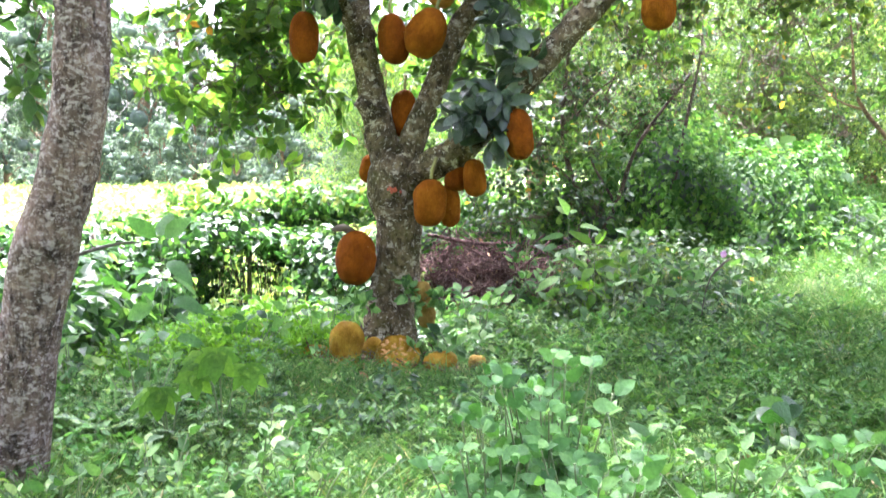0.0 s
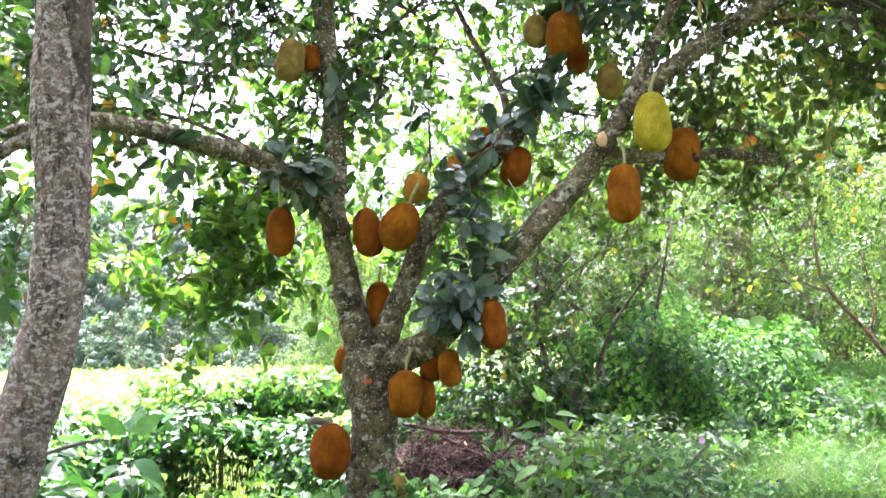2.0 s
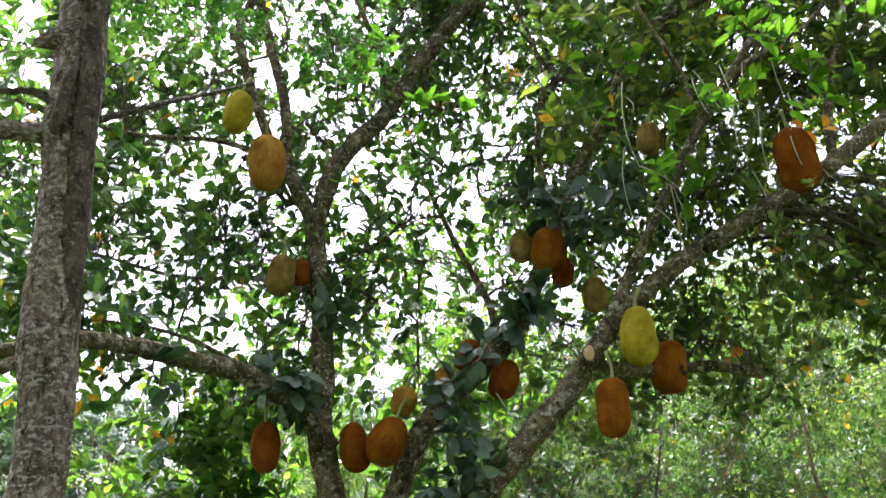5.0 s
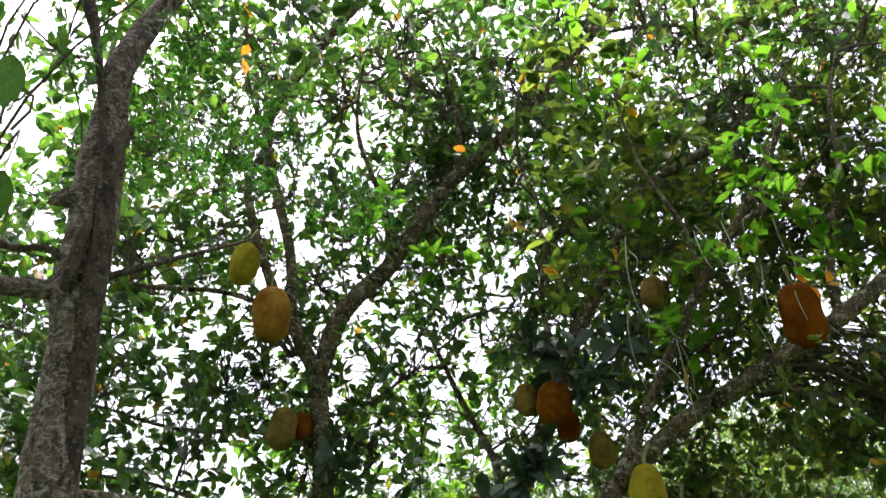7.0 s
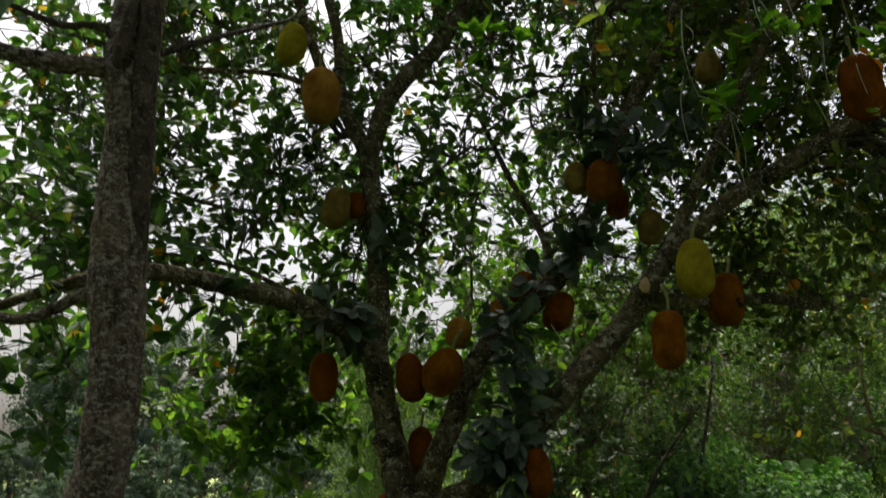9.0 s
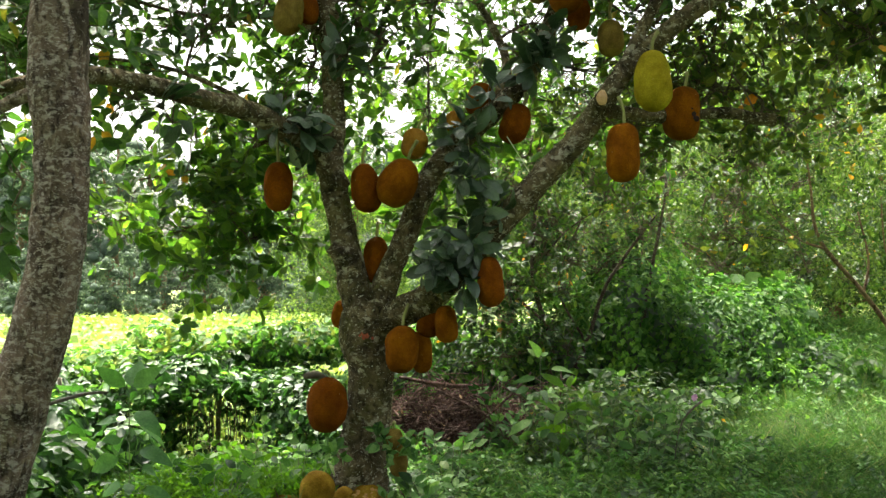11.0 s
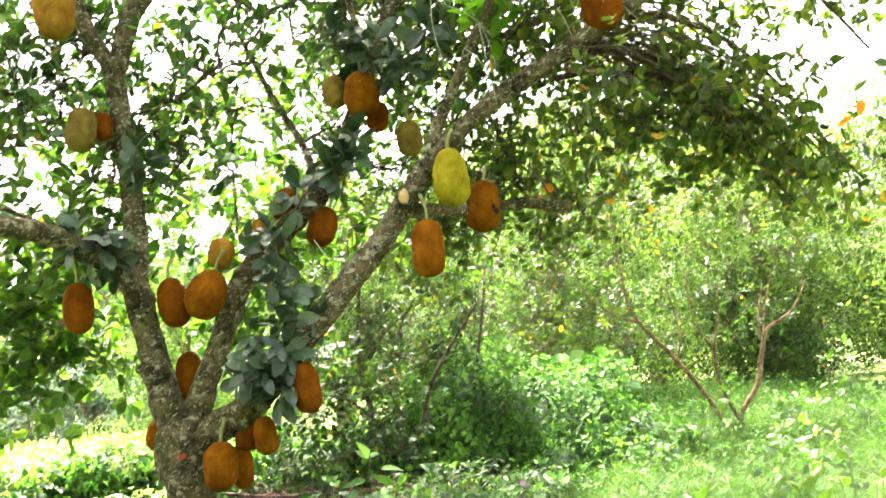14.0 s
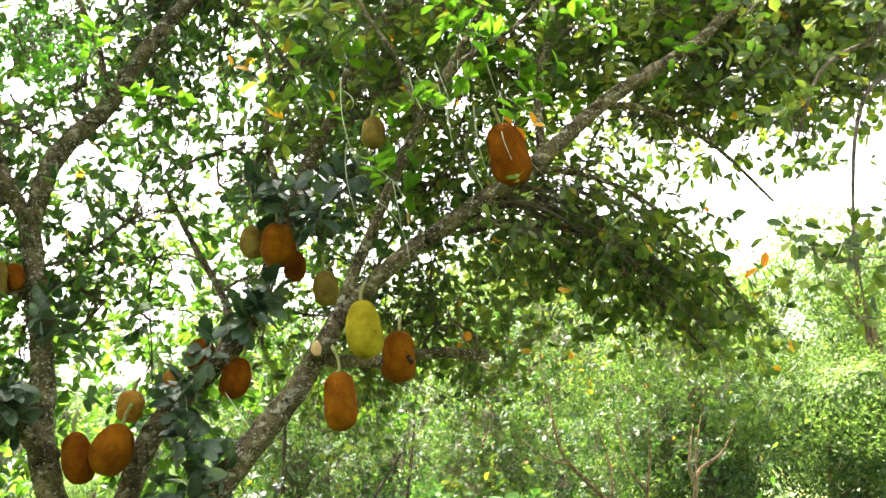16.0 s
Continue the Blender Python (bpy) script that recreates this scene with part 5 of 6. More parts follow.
# ---- wood edge ----
def leafy_tree(name, label, tall, wide, seed, mat, leaf, n_blobs=12, per_area=9):
    state = np.random.default_rng(seed)
    blobs = []
    for k in range(n_blobs):
        a, h = state.uniform(0, 6.28), state.uniform(0.12, 0.9)
        reach = wide * (1 - 0.55 * h) * state.uniform(0.35, 0.95)
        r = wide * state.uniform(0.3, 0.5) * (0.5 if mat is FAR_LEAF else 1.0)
        blobs.append(((reach * math.cos(a), reach * math.sin(a), tall * h), (r, r, r * state.uniform(0.65, 0.95))))
    stems = [[(0, 0, -0.5, tall * 0.035), (0.2, 0, tall * 0.3, tall * 0.026), (-0.1, 0.2, tall * 0.6, tall * 0.016), (0, 0, tall * 0.9, tall * 0.006)]]
    for c, r in blobs[::max(3, n_blobs // 5)]:
        stems.append([(0.1, 0, max(0.2, c[2] * 0.5), tall * 0.012), (c[0] * 0.5, c[1] * 0.5, c[2] * 0.75, tall * 0.009), (c[0], c[1], c[2], tall * 0.004)])
    tree = build_back_tree(name, label, (0, 0, 0), stems, blobs, per_area, leaf, mat)
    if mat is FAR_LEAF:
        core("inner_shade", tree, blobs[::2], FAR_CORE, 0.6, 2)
    return tree


def copies(first, group, rows):
    tagged(first, group=group)
    for k, (x, y, s, turn) in enumerate(rows):
        m = Matrix.Translation((x, y, float(height(x, y)))) @ Matrix.Rotation(turn, 4, 'Z') @ Matrix.Diagonal((s, s, s, 1))
        if k == 0:
            first.matrix_basis = m
        else:
            copy_thing(first, m)


far_a = leafy_tree("far_tree", "large broadleaf tree at the field's far edge, greyed for haze", 12, 4.2, 3, FAR_LEAF, 0.27, 70, 9)
far_b = leafy_tree("far_tree", "rounded green tree at the field's far edge, paled for haze", 9, 3.8, 5, FAR_LEAF, 0.25, 60, 10)
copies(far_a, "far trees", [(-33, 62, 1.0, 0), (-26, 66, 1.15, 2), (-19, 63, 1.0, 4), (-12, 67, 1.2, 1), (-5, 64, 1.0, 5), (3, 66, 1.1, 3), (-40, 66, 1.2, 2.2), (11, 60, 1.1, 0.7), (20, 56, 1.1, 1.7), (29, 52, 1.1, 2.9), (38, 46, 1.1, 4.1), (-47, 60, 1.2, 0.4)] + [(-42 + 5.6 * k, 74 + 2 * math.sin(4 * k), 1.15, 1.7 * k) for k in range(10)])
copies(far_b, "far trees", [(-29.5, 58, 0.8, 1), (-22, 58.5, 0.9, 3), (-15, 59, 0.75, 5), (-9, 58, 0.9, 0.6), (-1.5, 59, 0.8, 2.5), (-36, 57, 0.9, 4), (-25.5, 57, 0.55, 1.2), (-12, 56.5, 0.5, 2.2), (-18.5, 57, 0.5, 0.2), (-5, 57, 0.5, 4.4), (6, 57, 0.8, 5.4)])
light_a = leafy_tree("wood_edge_tree", "sunlit light-green tree at the clearing's edge", 7.5, 3.0, 11, SUN_TREE, 0.10, 22, 100)
copies(light_a, "clearing trees", [(9.5, 22, 1.0, 0), (14.5, 24, 1.05, 2), (5.5, 23, 0.85, 4), (19.5, 24, 1.0, 1), (12.0, 19.5, 0.7, 3), (17, 19, 0.75, 5), (2.0, 22, 0.95, 0.7), (24, 23, 1.1, 2.6), (8.0, 27, 1.2, 5.2), (-1.5, 27, 0.8, 1.9), (9.4, 16.2, 0.78, 1.6), (5.7, 17.2, 0.8, 3.7), (12.2, 14.6, 0.8, 0.2)])
low_bush = leafy_tree("bush", "low sunlit leafy bush at the clearing's edge", 2.2, 1.5, 21, LEAF_SIDE, 0.07, 12, 240)
copies(low_bush, "clearing bushes", [(9.2, 16.5, 1.0, 0), (11.5, 15.5, 1.1, 2), (13.5, 17.5, 1.3, 4), (8.3, 19, 1.1, 1), (5.8, 18, 1.0, 3), (16, 16, 1.2, 5)])

scrub = leafy_tree("scrub", "low green scrub along the field's far edge, paled for haze", 2.6, 2.4, 31, FAR_LEAF, 0.18, 34, 22)
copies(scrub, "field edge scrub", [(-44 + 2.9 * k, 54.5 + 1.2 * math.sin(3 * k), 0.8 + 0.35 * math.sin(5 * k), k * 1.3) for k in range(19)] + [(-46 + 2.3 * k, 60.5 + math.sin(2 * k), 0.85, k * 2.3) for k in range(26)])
thick = leafy_tree("scrub", "tall green scrub below the far trees, greyed for haze", 4.2, 2.8, 37, FAR_LEAF, 0.20, 40, 17)
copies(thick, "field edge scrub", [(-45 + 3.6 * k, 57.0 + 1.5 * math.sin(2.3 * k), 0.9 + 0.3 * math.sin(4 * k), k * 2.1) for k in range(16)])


# ---- hedge over the old fence ----
def build_fence():
    fence = thing("fence", "old wooden fence buried under creeper beside the field", "fence")
    for x, y, top in [(-1.93, 9.62, 0.75), (-3.4, 9.5, 0.8), (-0.85, 9.75, 0.7), (-4.6, 9.4, 0.8), (-2.62, 9.6, 0.75)]:
        bm = bmesh.new()
        z = float(height(x, y))
        tube(bm, [(x, y, z - 0.2, 0.024), (x + 0.01, y, (z + top) / 2, 0.022), (x + rng.uniform(-0.03, 0.03), y, top, 0.02)], 8, 0.1, 0.2)
        part("post", bm, POST, fence)
    for z, sag in ((0.66, -0.05),):
        bm = bmesh.new()
        tube(bm, [(-5.0, 9.42, z, 0.012), (-3.4, 9.52, z + sag, 0.012), (-1.95, 9.64, z, 0.012), (-0.8, 9.76, z + sag, 0.012)], 6, 0.2, 0.1)
        part("rail", bm, WIRE, fence)
    return fence


def build_creeper():
    hedge = thing("creeper_hedge", "dense creeper with heart-shaped leaves sprawling over the fence", "hedge", kind="")
    top = []
    for x in np.arange(-6.2, -0.5, 0.36):
        lift = 0.07 * smooth(-3.0, -2.6, x) * smooth(-1.3, -1.7, x)
        top.append(((x, 9.75 + 0.15 * math.sin(3 * x), 0.60 + lift + 0.09 * math.sin(2.2 * x)), (0.40, 0.60, 0.22 + 0.10 * math.sin(5 * x + 1) - 0.5 * lift)))
    for x in np.arange(-5.5, -0.6, 0.5):
        top.append(((x, 10.6 + 0.2 * math.sin(4 * x), 0.66 + 0.36 * smooth(-3.0, -1.3, x)), (0.45, 0.5, 0.17 + 0.06 * math.sin(3 * x))))
    bush_leaves("vine_canopy", hedge, top, 230, 0.092, VINE, 0.85)
    # same creeper in crop and bank colours, painting sunlight on the top
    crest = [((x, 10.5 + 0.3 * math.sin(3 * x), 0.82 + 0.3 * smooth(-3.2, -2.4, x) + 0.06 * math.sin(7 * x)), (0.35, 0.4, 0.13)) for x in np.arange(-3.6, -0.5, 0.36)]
    bush_leaves("sunlit_crest", hedge, crest, 150, 0.09, CROP, 0.7)
    bush_leaves("sunlit_crest", hedge, [((x, y - 0.25, z + 0.02), r) for (x, y, z), r in crest], 110, 0.09, BANK, 0.8)
    # rear rows take the lighter bank colour as sunlight
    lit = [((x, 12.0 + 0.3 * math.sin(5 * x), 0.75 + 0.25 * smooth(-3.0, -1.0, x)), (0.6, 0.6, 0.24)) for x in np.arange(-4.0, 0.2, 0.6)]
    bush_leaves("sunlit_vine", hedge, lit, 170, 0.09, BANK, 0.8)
    ends = [((-5.4, 9.45, 0.15), (0.8, 0.5, 0.55)), ((-4.2, 9.35, 0.2), (0.75, 0.45, 0.55)), ((-3.5, 9.3, 0.15), (0.45, 0.4, 0.5)), ((-3.0, 9.4, 0.35), (0.26, 0.3, 0.3)), ((-0.95, 9.3, 0.25), (0.42, 0.4, 0.5)), ((-0.6, 9.0, 0.1), (0.4, 0.35, 0.4)), ((-1.3, 9.3, 0.2), (0.24, 0.3, 0.45)), ((-2.38, 9.5, 0.34), (0.15, 0.25, 0.26)), ((-2.75, 9.2, 0.1), (0.22, 0.3, 0.34)), ((-1.1, 8.7, -0.02), (0.32, 0.3, 0.3))]
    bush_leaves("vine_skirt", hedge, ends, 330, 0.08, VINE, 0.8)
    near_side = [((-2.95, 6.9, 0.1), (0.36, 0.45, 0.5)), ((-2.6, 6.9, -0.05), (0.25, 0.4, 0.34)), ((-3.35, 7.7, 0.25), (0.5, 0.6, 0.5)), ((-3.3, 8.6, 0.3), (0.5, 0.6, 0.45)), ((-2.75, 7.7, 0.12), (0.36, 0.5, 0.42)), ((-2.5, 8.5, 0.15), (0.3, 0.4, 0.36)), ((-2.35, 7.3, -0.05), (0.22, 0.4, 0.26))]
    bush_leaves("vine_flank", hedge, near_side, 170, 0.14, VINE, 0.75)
    core("inner_core", hedge, [(c, (r[0] * 0.8, r[1] * 0.6, r[2] * 0.6)) for c, r in top[:8]] + ends[:3], TWIG, 0.6)
    n = 290
    starts = np.stack([rng.uniform(-4.6, -0.9, n), rng.uniform(9.3, 10.2, n), rng.uniform(0.4, 0.65, n)], 1)
    stop = starts + np.stack([rng.normal(0, 0.07, n), rng.normal(0, 0.1, n), -rng.uniform(0.1, 0.75, n)], 1)
    put("hanging_tendril", twig_mesh("hanging_tendril", starts, stop, 0.006, -0.1, 5), TWIG, hedge, kind="stuff")
    at = np.repeat(stop, 6, 0) + rng.uniform(0, 1, (n * 6, 1)) ** 0.7 * np.repeat(starts - stop, 6, 0)
    put("hanging_leaves", leaf_mesh("hanging_leaves", at, directions(n * 6, -0.9), unit(np.tile((0.0, -1.0, 0.3), (n * 6, 1)) + directions(n * 6) * 0.8), 0.065 * rng.uniform(0.5, 1.2, n * 6), 0.6, (1.0, 0.55)), VINE, hedge, kind="stuff")


build_fence()
build_creeper()
stick = thing("dead_branch", "thin dead branch leaning out of the creeper", "branch")
limb("stick", [(-2.75, 6.7, 0.78, 0.012), (-2.47, 6.8, 0.88, 0.014), (-2.3, 6.95, 0.92, 0.012), (-2.2, 7.05, 0.915, 0.009)], WIRE, stick, 8)


# ---- brush heap ----
def build_heap():
    heap = thing("brush_heap", "heap of dry brown twigs and dead vines behind the trunk", "brush heap")
    n = 2600
    c, d = blob_points(n, (0.5, 9.8, 0.08), (1.15, 0.6, 0.60), 0.25, 0.5, 4.0)
    c[:, 2] = np.minimum(c[:, 2], 0.52 + 0.16 * np.sin(4.1 * c[:, 0] + 1.0) + 0.07 * np.sin(11.0 * c[:, 0]) + rng.normal(0, 0.06, n))
    c = c[c[:, 2] > 0.0]
    n = len(c)
    way = directions(n, 0, 0.5) * rng.uniform(0.12, 0.5, (n, 1))
    put("dry_twig", twig_mesh("dry_twig", c - way, c + way, rng.uniform(0.003, 0.010, n), 0.12, 4), DRY_TWIG, heap, kind="stuff")
    at = c[rng.integers(0, n, 500)] + rng.normal(size=(500, 3)) * 0.05
    put("dead_leaves", leaf_mesh("dead_leaves", at, directions(500), directions(500, 0.6), 0.07 * rng.uniform(0.5, 1.4, 500)), DEAD_LEAF, heap, kind="stuff")
    core("packed_inside", heap, [((0.5, 10.0, 0.05), (0.9, 0.45, 0.5))], DRY_TWIG, 0.6)
    for pts in [[(-0.15, 9.4, 0.80, 0.016), (0.3, 9.35, 0.72, 0.02), (0.7, 9.4, 0.72, 0.012)], [(0.5, 9.2, 0.3, 0.012), (0.85, 9.15, 0.6, 0.012), (1.1, 9.2, 0.85, 0.008)], [(0.2, 9.2, 0.7, 0.01), (0.7, 9.1, 0.45, 0.012), (1.0, 9.1, 0.2, 0.01)]]:
        limb("dead_branch", pts, DRY_TWIG, heap, 8, 0.2)


build_heap()


# ---- vine-covered bank ----
def build_bank():
    bank = thing("creeper_mound", "mound of bushes smothered in bright green creeper", "bush")
    blobs = [((2.7, 12.2, 0.9), (1.0, 1.0, 1.25)), ((3.5, 12.2, 0.75), (1.1, 1.1, 1.0)), ((4.2, 12.5, 0.75), (0.95, 1.0, 0.95)), ((5.0, 12.3, 0.55), (0.7, 0.9, 0.5)), ((3.7, 11.5, 0.4), (0.8, 0.6, 0.5)), ((4.6, 11.5, 0.35), (0.7, 0.6, 0.4)), ((1.8, 12.0, 0.7), (0.8, 0.8, 0.8)), ((0.7, 12.0, 0.6), (0.9, 0.7, 0.65)), ((-0.2, 11.6, 0.4), (0.8, 0.6, 0.55)), ((5.2, 14.5, 0.9), (0.9, 0.9, 0.8))]
    bush_leaves("vine_leaves", bank, blobs, 430, 0.078, BANK, 0.75)
    # solid in the leaf_shade colour, darkening the gaps between the leaves
    core("inner_core", bank, blobs, FAR_CORE, 0.6)


build_bank()


# ---- dark shrub beside the heap ----
def build_shade_shrub():
    shrub = thing("shrub", "dense dark green leafy shrub beside the brush heap", "bush")
    blobs = [((1.45, 9.3, 0.25), (0.4, 0.4, 0.5)), ((1.9, 9.4, 0.25), (0.5, 0.5, 0.5)), ((2.35, 9.3, 0.2), (0.5, 0.45, 0.38)), ((2.7, 9.2, 0.15), (0.35, 0.4, 0.36)), ((1.7, 8.8, 0.1), (0.55, 0.35, 0.32)), ((2.2, 8.7, 0.08), (0.5, 0.35, 0.28)), ((1.2, 8.9, 0.1), (0.35, 0.3, 0.3)), ((2.3, 10.2, 0.3), (0.75, 0.5, 0.42)), ((3.1, 10.3, 0.25), (0.6, 0.5, 0.36))]
    bush_leaves("leaves", shrub, blobs, 420, 0.07, LEAF_SIDE, 0.5)
    n = 60
    ends = np.array([c for c, r in blobs])[rng.integers(0, 7, n)] + rng.normal(size=(n, 3)) * (0.25, 0.2, 0.16)
    put("stems", twig_mesh("stems", np.stack([rng.uniform(1.4, 2.4, n), rng.uniform(9.0, 9.4, n), np.full(n, -0.05)], 1), ends, 0.007), STEM, shrub, kind="stuff")


build_shade_shrub()


# ---- plants with stems ----
def build_plant(name, label, base, tall, n_leaves, leaf, mat, wide=0.5, tilt=0.1, stems=1, spread=0.1, low=0.15, droop=0.25, hang=0.8):
    plant = thing(name, label, "plant")
    bx, by = base
    bz = float(height(bx, by))
    pos, ax, nor, stalk = [], [], [], []
    for s in range(stems):
        top = Vector((rng.normal(0, spread) + tilt * tall, rng.normal(0, spread), tall * rng.uniform(0.6, 1.0)))
        foot = Vector((top.x * 0.35, top.y * 0.35, -0.05))
        bm = bmesh.new()
        line = tube(bm, [(*foot, 0.005), (top.x * 0.6, top.y * 0.6, top.z * 0.5, 0.004), (top.x, top.y, top.z, 0.003)], 6, 0.04, 0.05)
        part("stem", bm, STEM, plant)
        for k in range(n_leaves):
            f = low + (1 - low) * (k + rng.uniform(0.5, 1.0)) / n_leaves
            q = np.array(line[min(len(line) - 1, int(f * (len(line) - 1)))][:3])
            a = k * 2.4 + s + rng.uniform(-0.4, 0.4)
            tip = k >= n_leaves - 3
            if tip:
                q = np.array(line[-1][:3])
            out = np.array((math.cos(a), math.sin(a), 0.55 if tip else rng.uniform(-0.25, 0.35) + 0.5 * f * f))
            stalk.append((q, q + out * leaf * (0.12 if tip else rng.uniform(0.15, 0.5))))
            ax.append(out * (1, 1, 1.3 if tip else 0.4) - np.array((0, 0, 0 if tip else rng.uniform(0.1, 1.0) * hang)))
            nor.append((0.35 * math.cos(a), 0.35 * math.sin(a) - 0.75, 0.8))
            pos.append(stalk[-1][1])
    put("leaf_stalk", twig_mesh("leaf_stalk", np.array([q for q, _ in stalk]), np.array([q for _, q in stalk]), 0.003, 0.0, 2), STEM, plant, kind="stuff")
    n = len(pos)
    put("leaves", fine_leaf_mesh("leaves", np.array(pos), np.array(ax), np.array(nor) + rng.normal(size=(n, 3)) * 0.3, leaf * rng.uniform(0.55, 1.2, n), wide, OVATE, 0.2, droop + 0.1), mat, plant)
    plant.matrix_basis = Matrix.Translation((bx, by, bz))
    return plant


build_plant("sapling", "tall broad-leaved sapling in front of the creeper", (-2.02, 7.0), 1.05, 14, 0.25, BROAD, 0.5, 0.02, 1, 0.02, 0.25, 0.2, 0.55)
build_plant("sapling", "upright sapling with long leaves beside the brush heap", (1.12, 8.8), 1.22, 17, 0.22, WEED, 0.36, 0.0, 1, 0.02, 0.3, 0.25, 0.3)
build_plant("sapling", "yellow-green leafy shoot beside the brush heap", (1.35, 8.7), 0.75, 12, 0.22, LEAF_YOUNG, 0.35, 0.0, 2, 0.1, 0.3)
pale_weed = "pale broad-leaved weed standing among low grass"
for x, y, h, stems, leaf, wide in [(0.42, 3.7, 0.80, 17, 0.085, 0.62), (0.18, 3.5, 0.60, 15, 0.08, 0.62), (0.52, 3.35, 0.52, 15, 0.08, 0.6), (0.30, 3.15, 0.48, 14, 0.078, 0.6), (0.26, 3.7, 0.68, 14, 0.085, 0.62)]:
    build_plant("broadleaf_weed", pale_weed, (x, y), h, 13, leaf, BROAD, wide, 0.0, stems, 0.16, 0.35, 0.3, 0.55)
long_weed = "weed with long pointed leaves in the grass"
for x, y, h, stems in [(1.30, 3.3, 0.46, 7), (0.98, 3.2, 0.42, 6), (1.15, 3.9, 0.40, 6), (1.55, 3.6, 0.40, 6), (0.85, 4.3, 0.36, 5), (1.75, 4.3, 0.38, 6)]:
    build_plant("pointed_weed", long_weed, (x, y), h, 9, 0.10, BROAD if x > 1.2 else WEED, 0.48, 0.0, stems, 0.16, 0.2)
build_plant("round_leaf_weed", "dark round-leaved weed standing in the grass", (1.64, 4.8), 0.36, 6, 0.13, VINE, 0.9, 0.0, 2, 0.1, 0.6, 0.2, 0.3)
grey_weed = "weed with grey-green leaves under the trees"
for x, y, h, leaf in [(-0.85, 4.4, 0.42, 0.14), (-1.55, 3.9, 0.36, 0.12), (-1.3, 4.3, 0.34, 0.12), (-0.6, 3.9, 0.28, 0.1), (-1.0, 3.6, 0.28, 0.11), (-1.75, 5.6, 0.5, 0.13), (-2.4, 6.2, 0.5, 0.13)]:
    build_plant("grey_weed", grey_weed, (x, y), h, 11, leaf * 0.6, WEED, 0.48, 0.0, 8, 0.15, 0.2)
for x, y, h in [(2.30, 3.9, 1.3), (2.85, 4.3, 1.3), (2.55, 4.7, 1.05), (3.3, 4.8, 1.25)]:
    build_plant("roadside_bush", "bright leafy young bush at the clearing's edge", (x + 0.12, y), h * 0.92, 20, 0.085, LEAF_BRIGHT, 0.42, 0.0, 16, 0.26, 0.05)
# yellow-green weeds whose lighter leaf colour also carries the sun patch
for x, y, h in [(-2.2, 8.5, 0.36), (-1.7, 8.7, 0.42), (-1.45, 8.2, 0.34), (-2.5, 8.0, 0.3), (-1.9, 7.9, 0.28), (-1.2, 8.5, 0.5), (-2.75, 8.5, 0.4), (-1.05, 8.0, 0.36)]:
    build_plant("verge_weed", "bright yellow-green weed along the overgrown fence", (x, y), h, 11, 0.09, LEAF_YOUNG, 0.5, 0.0, 8, 0.2, 0.2)
for x, y, h in [(1.75, 8.9, 0.78), (2.15, 8.8, 0.72), (1.55, 8.75, 0.62), (2.55, 8.9, 0.62), (1.95, 8.4, 0.5)]:
    build_plant("tall_weed", "mid-green leafy weed standing by the brush heap", (x, y), h, 13, 0.11, LEAF_BRIGHT if x < 1.8 else WEED, 0.42, 0.0, 9, 0.18, 0.25)
for x, y, h in [(6.9, 10.6, 1.9), (5.9, 9.4, 1.0), (5.2, 9.0, 0.8), (6.6, 8.6, 1.1), (4.6, 10.6, 0.8), (7.6, 11.2, 1.3), (6.1, 11.6, 0.75), (6.7, 11.5, 0.65), (5.5, 11.3, 0.6), (7.0, 11.9, 0.7), (6.4, 11.0, 0.5)]:
    build_plant("clearing_sapling", "thin-stemmed sapling with hanging leaves in the clearing", (x, y), h, 14, 0.14, LEAF_BRIGHT, 0.42, 0.0, 3, 0.12, 0.3)
build_plant("large_leaf_plant", "plant with big sunlit leaves on the mound", (5.0, 13.9), 1.3, 10, 0.26, BANK, 0.75, 0.0, 6, 0.4, 0.4)
for x, y, h in [(1.6, 9.0, 0.6), (2.0, 8.6, 0.5), (2.4, 9.2, 0.6), (1.5, 8.3, 0.45), (2.9, 9.7, 0.5), (1.9, 9.6, 0.75), (2.5, 8.3, 0.4), (0.15, 7.5, 0.32), (0.3, 8.2, 0.5), (-0.05, 7.35, 0.22), (-0.95, 7.9, 0.5), (-1.3, 8.3, 0.3), (-1.9, 8.0, 0.28), (-2.6, 8.2, 0.3), (-1.5, 7.4, 0.4), (3.3, 10.3, 0.5), (0.9, 9.1, 0.5), (0.2, 9.0, 0.3), (0.6, 8.8, 0.3), (-0.1, 9.2, 0.5), (1.2, 9.3, 0.7), (0.75, 9.3, 0.75)]:
    build_plant("leafy_weed", "leafy green weed growing near the trunk", (x, y), h, 10, 0.115, WEED, 0.5, 0.0, 7, 0.16, 0.2)


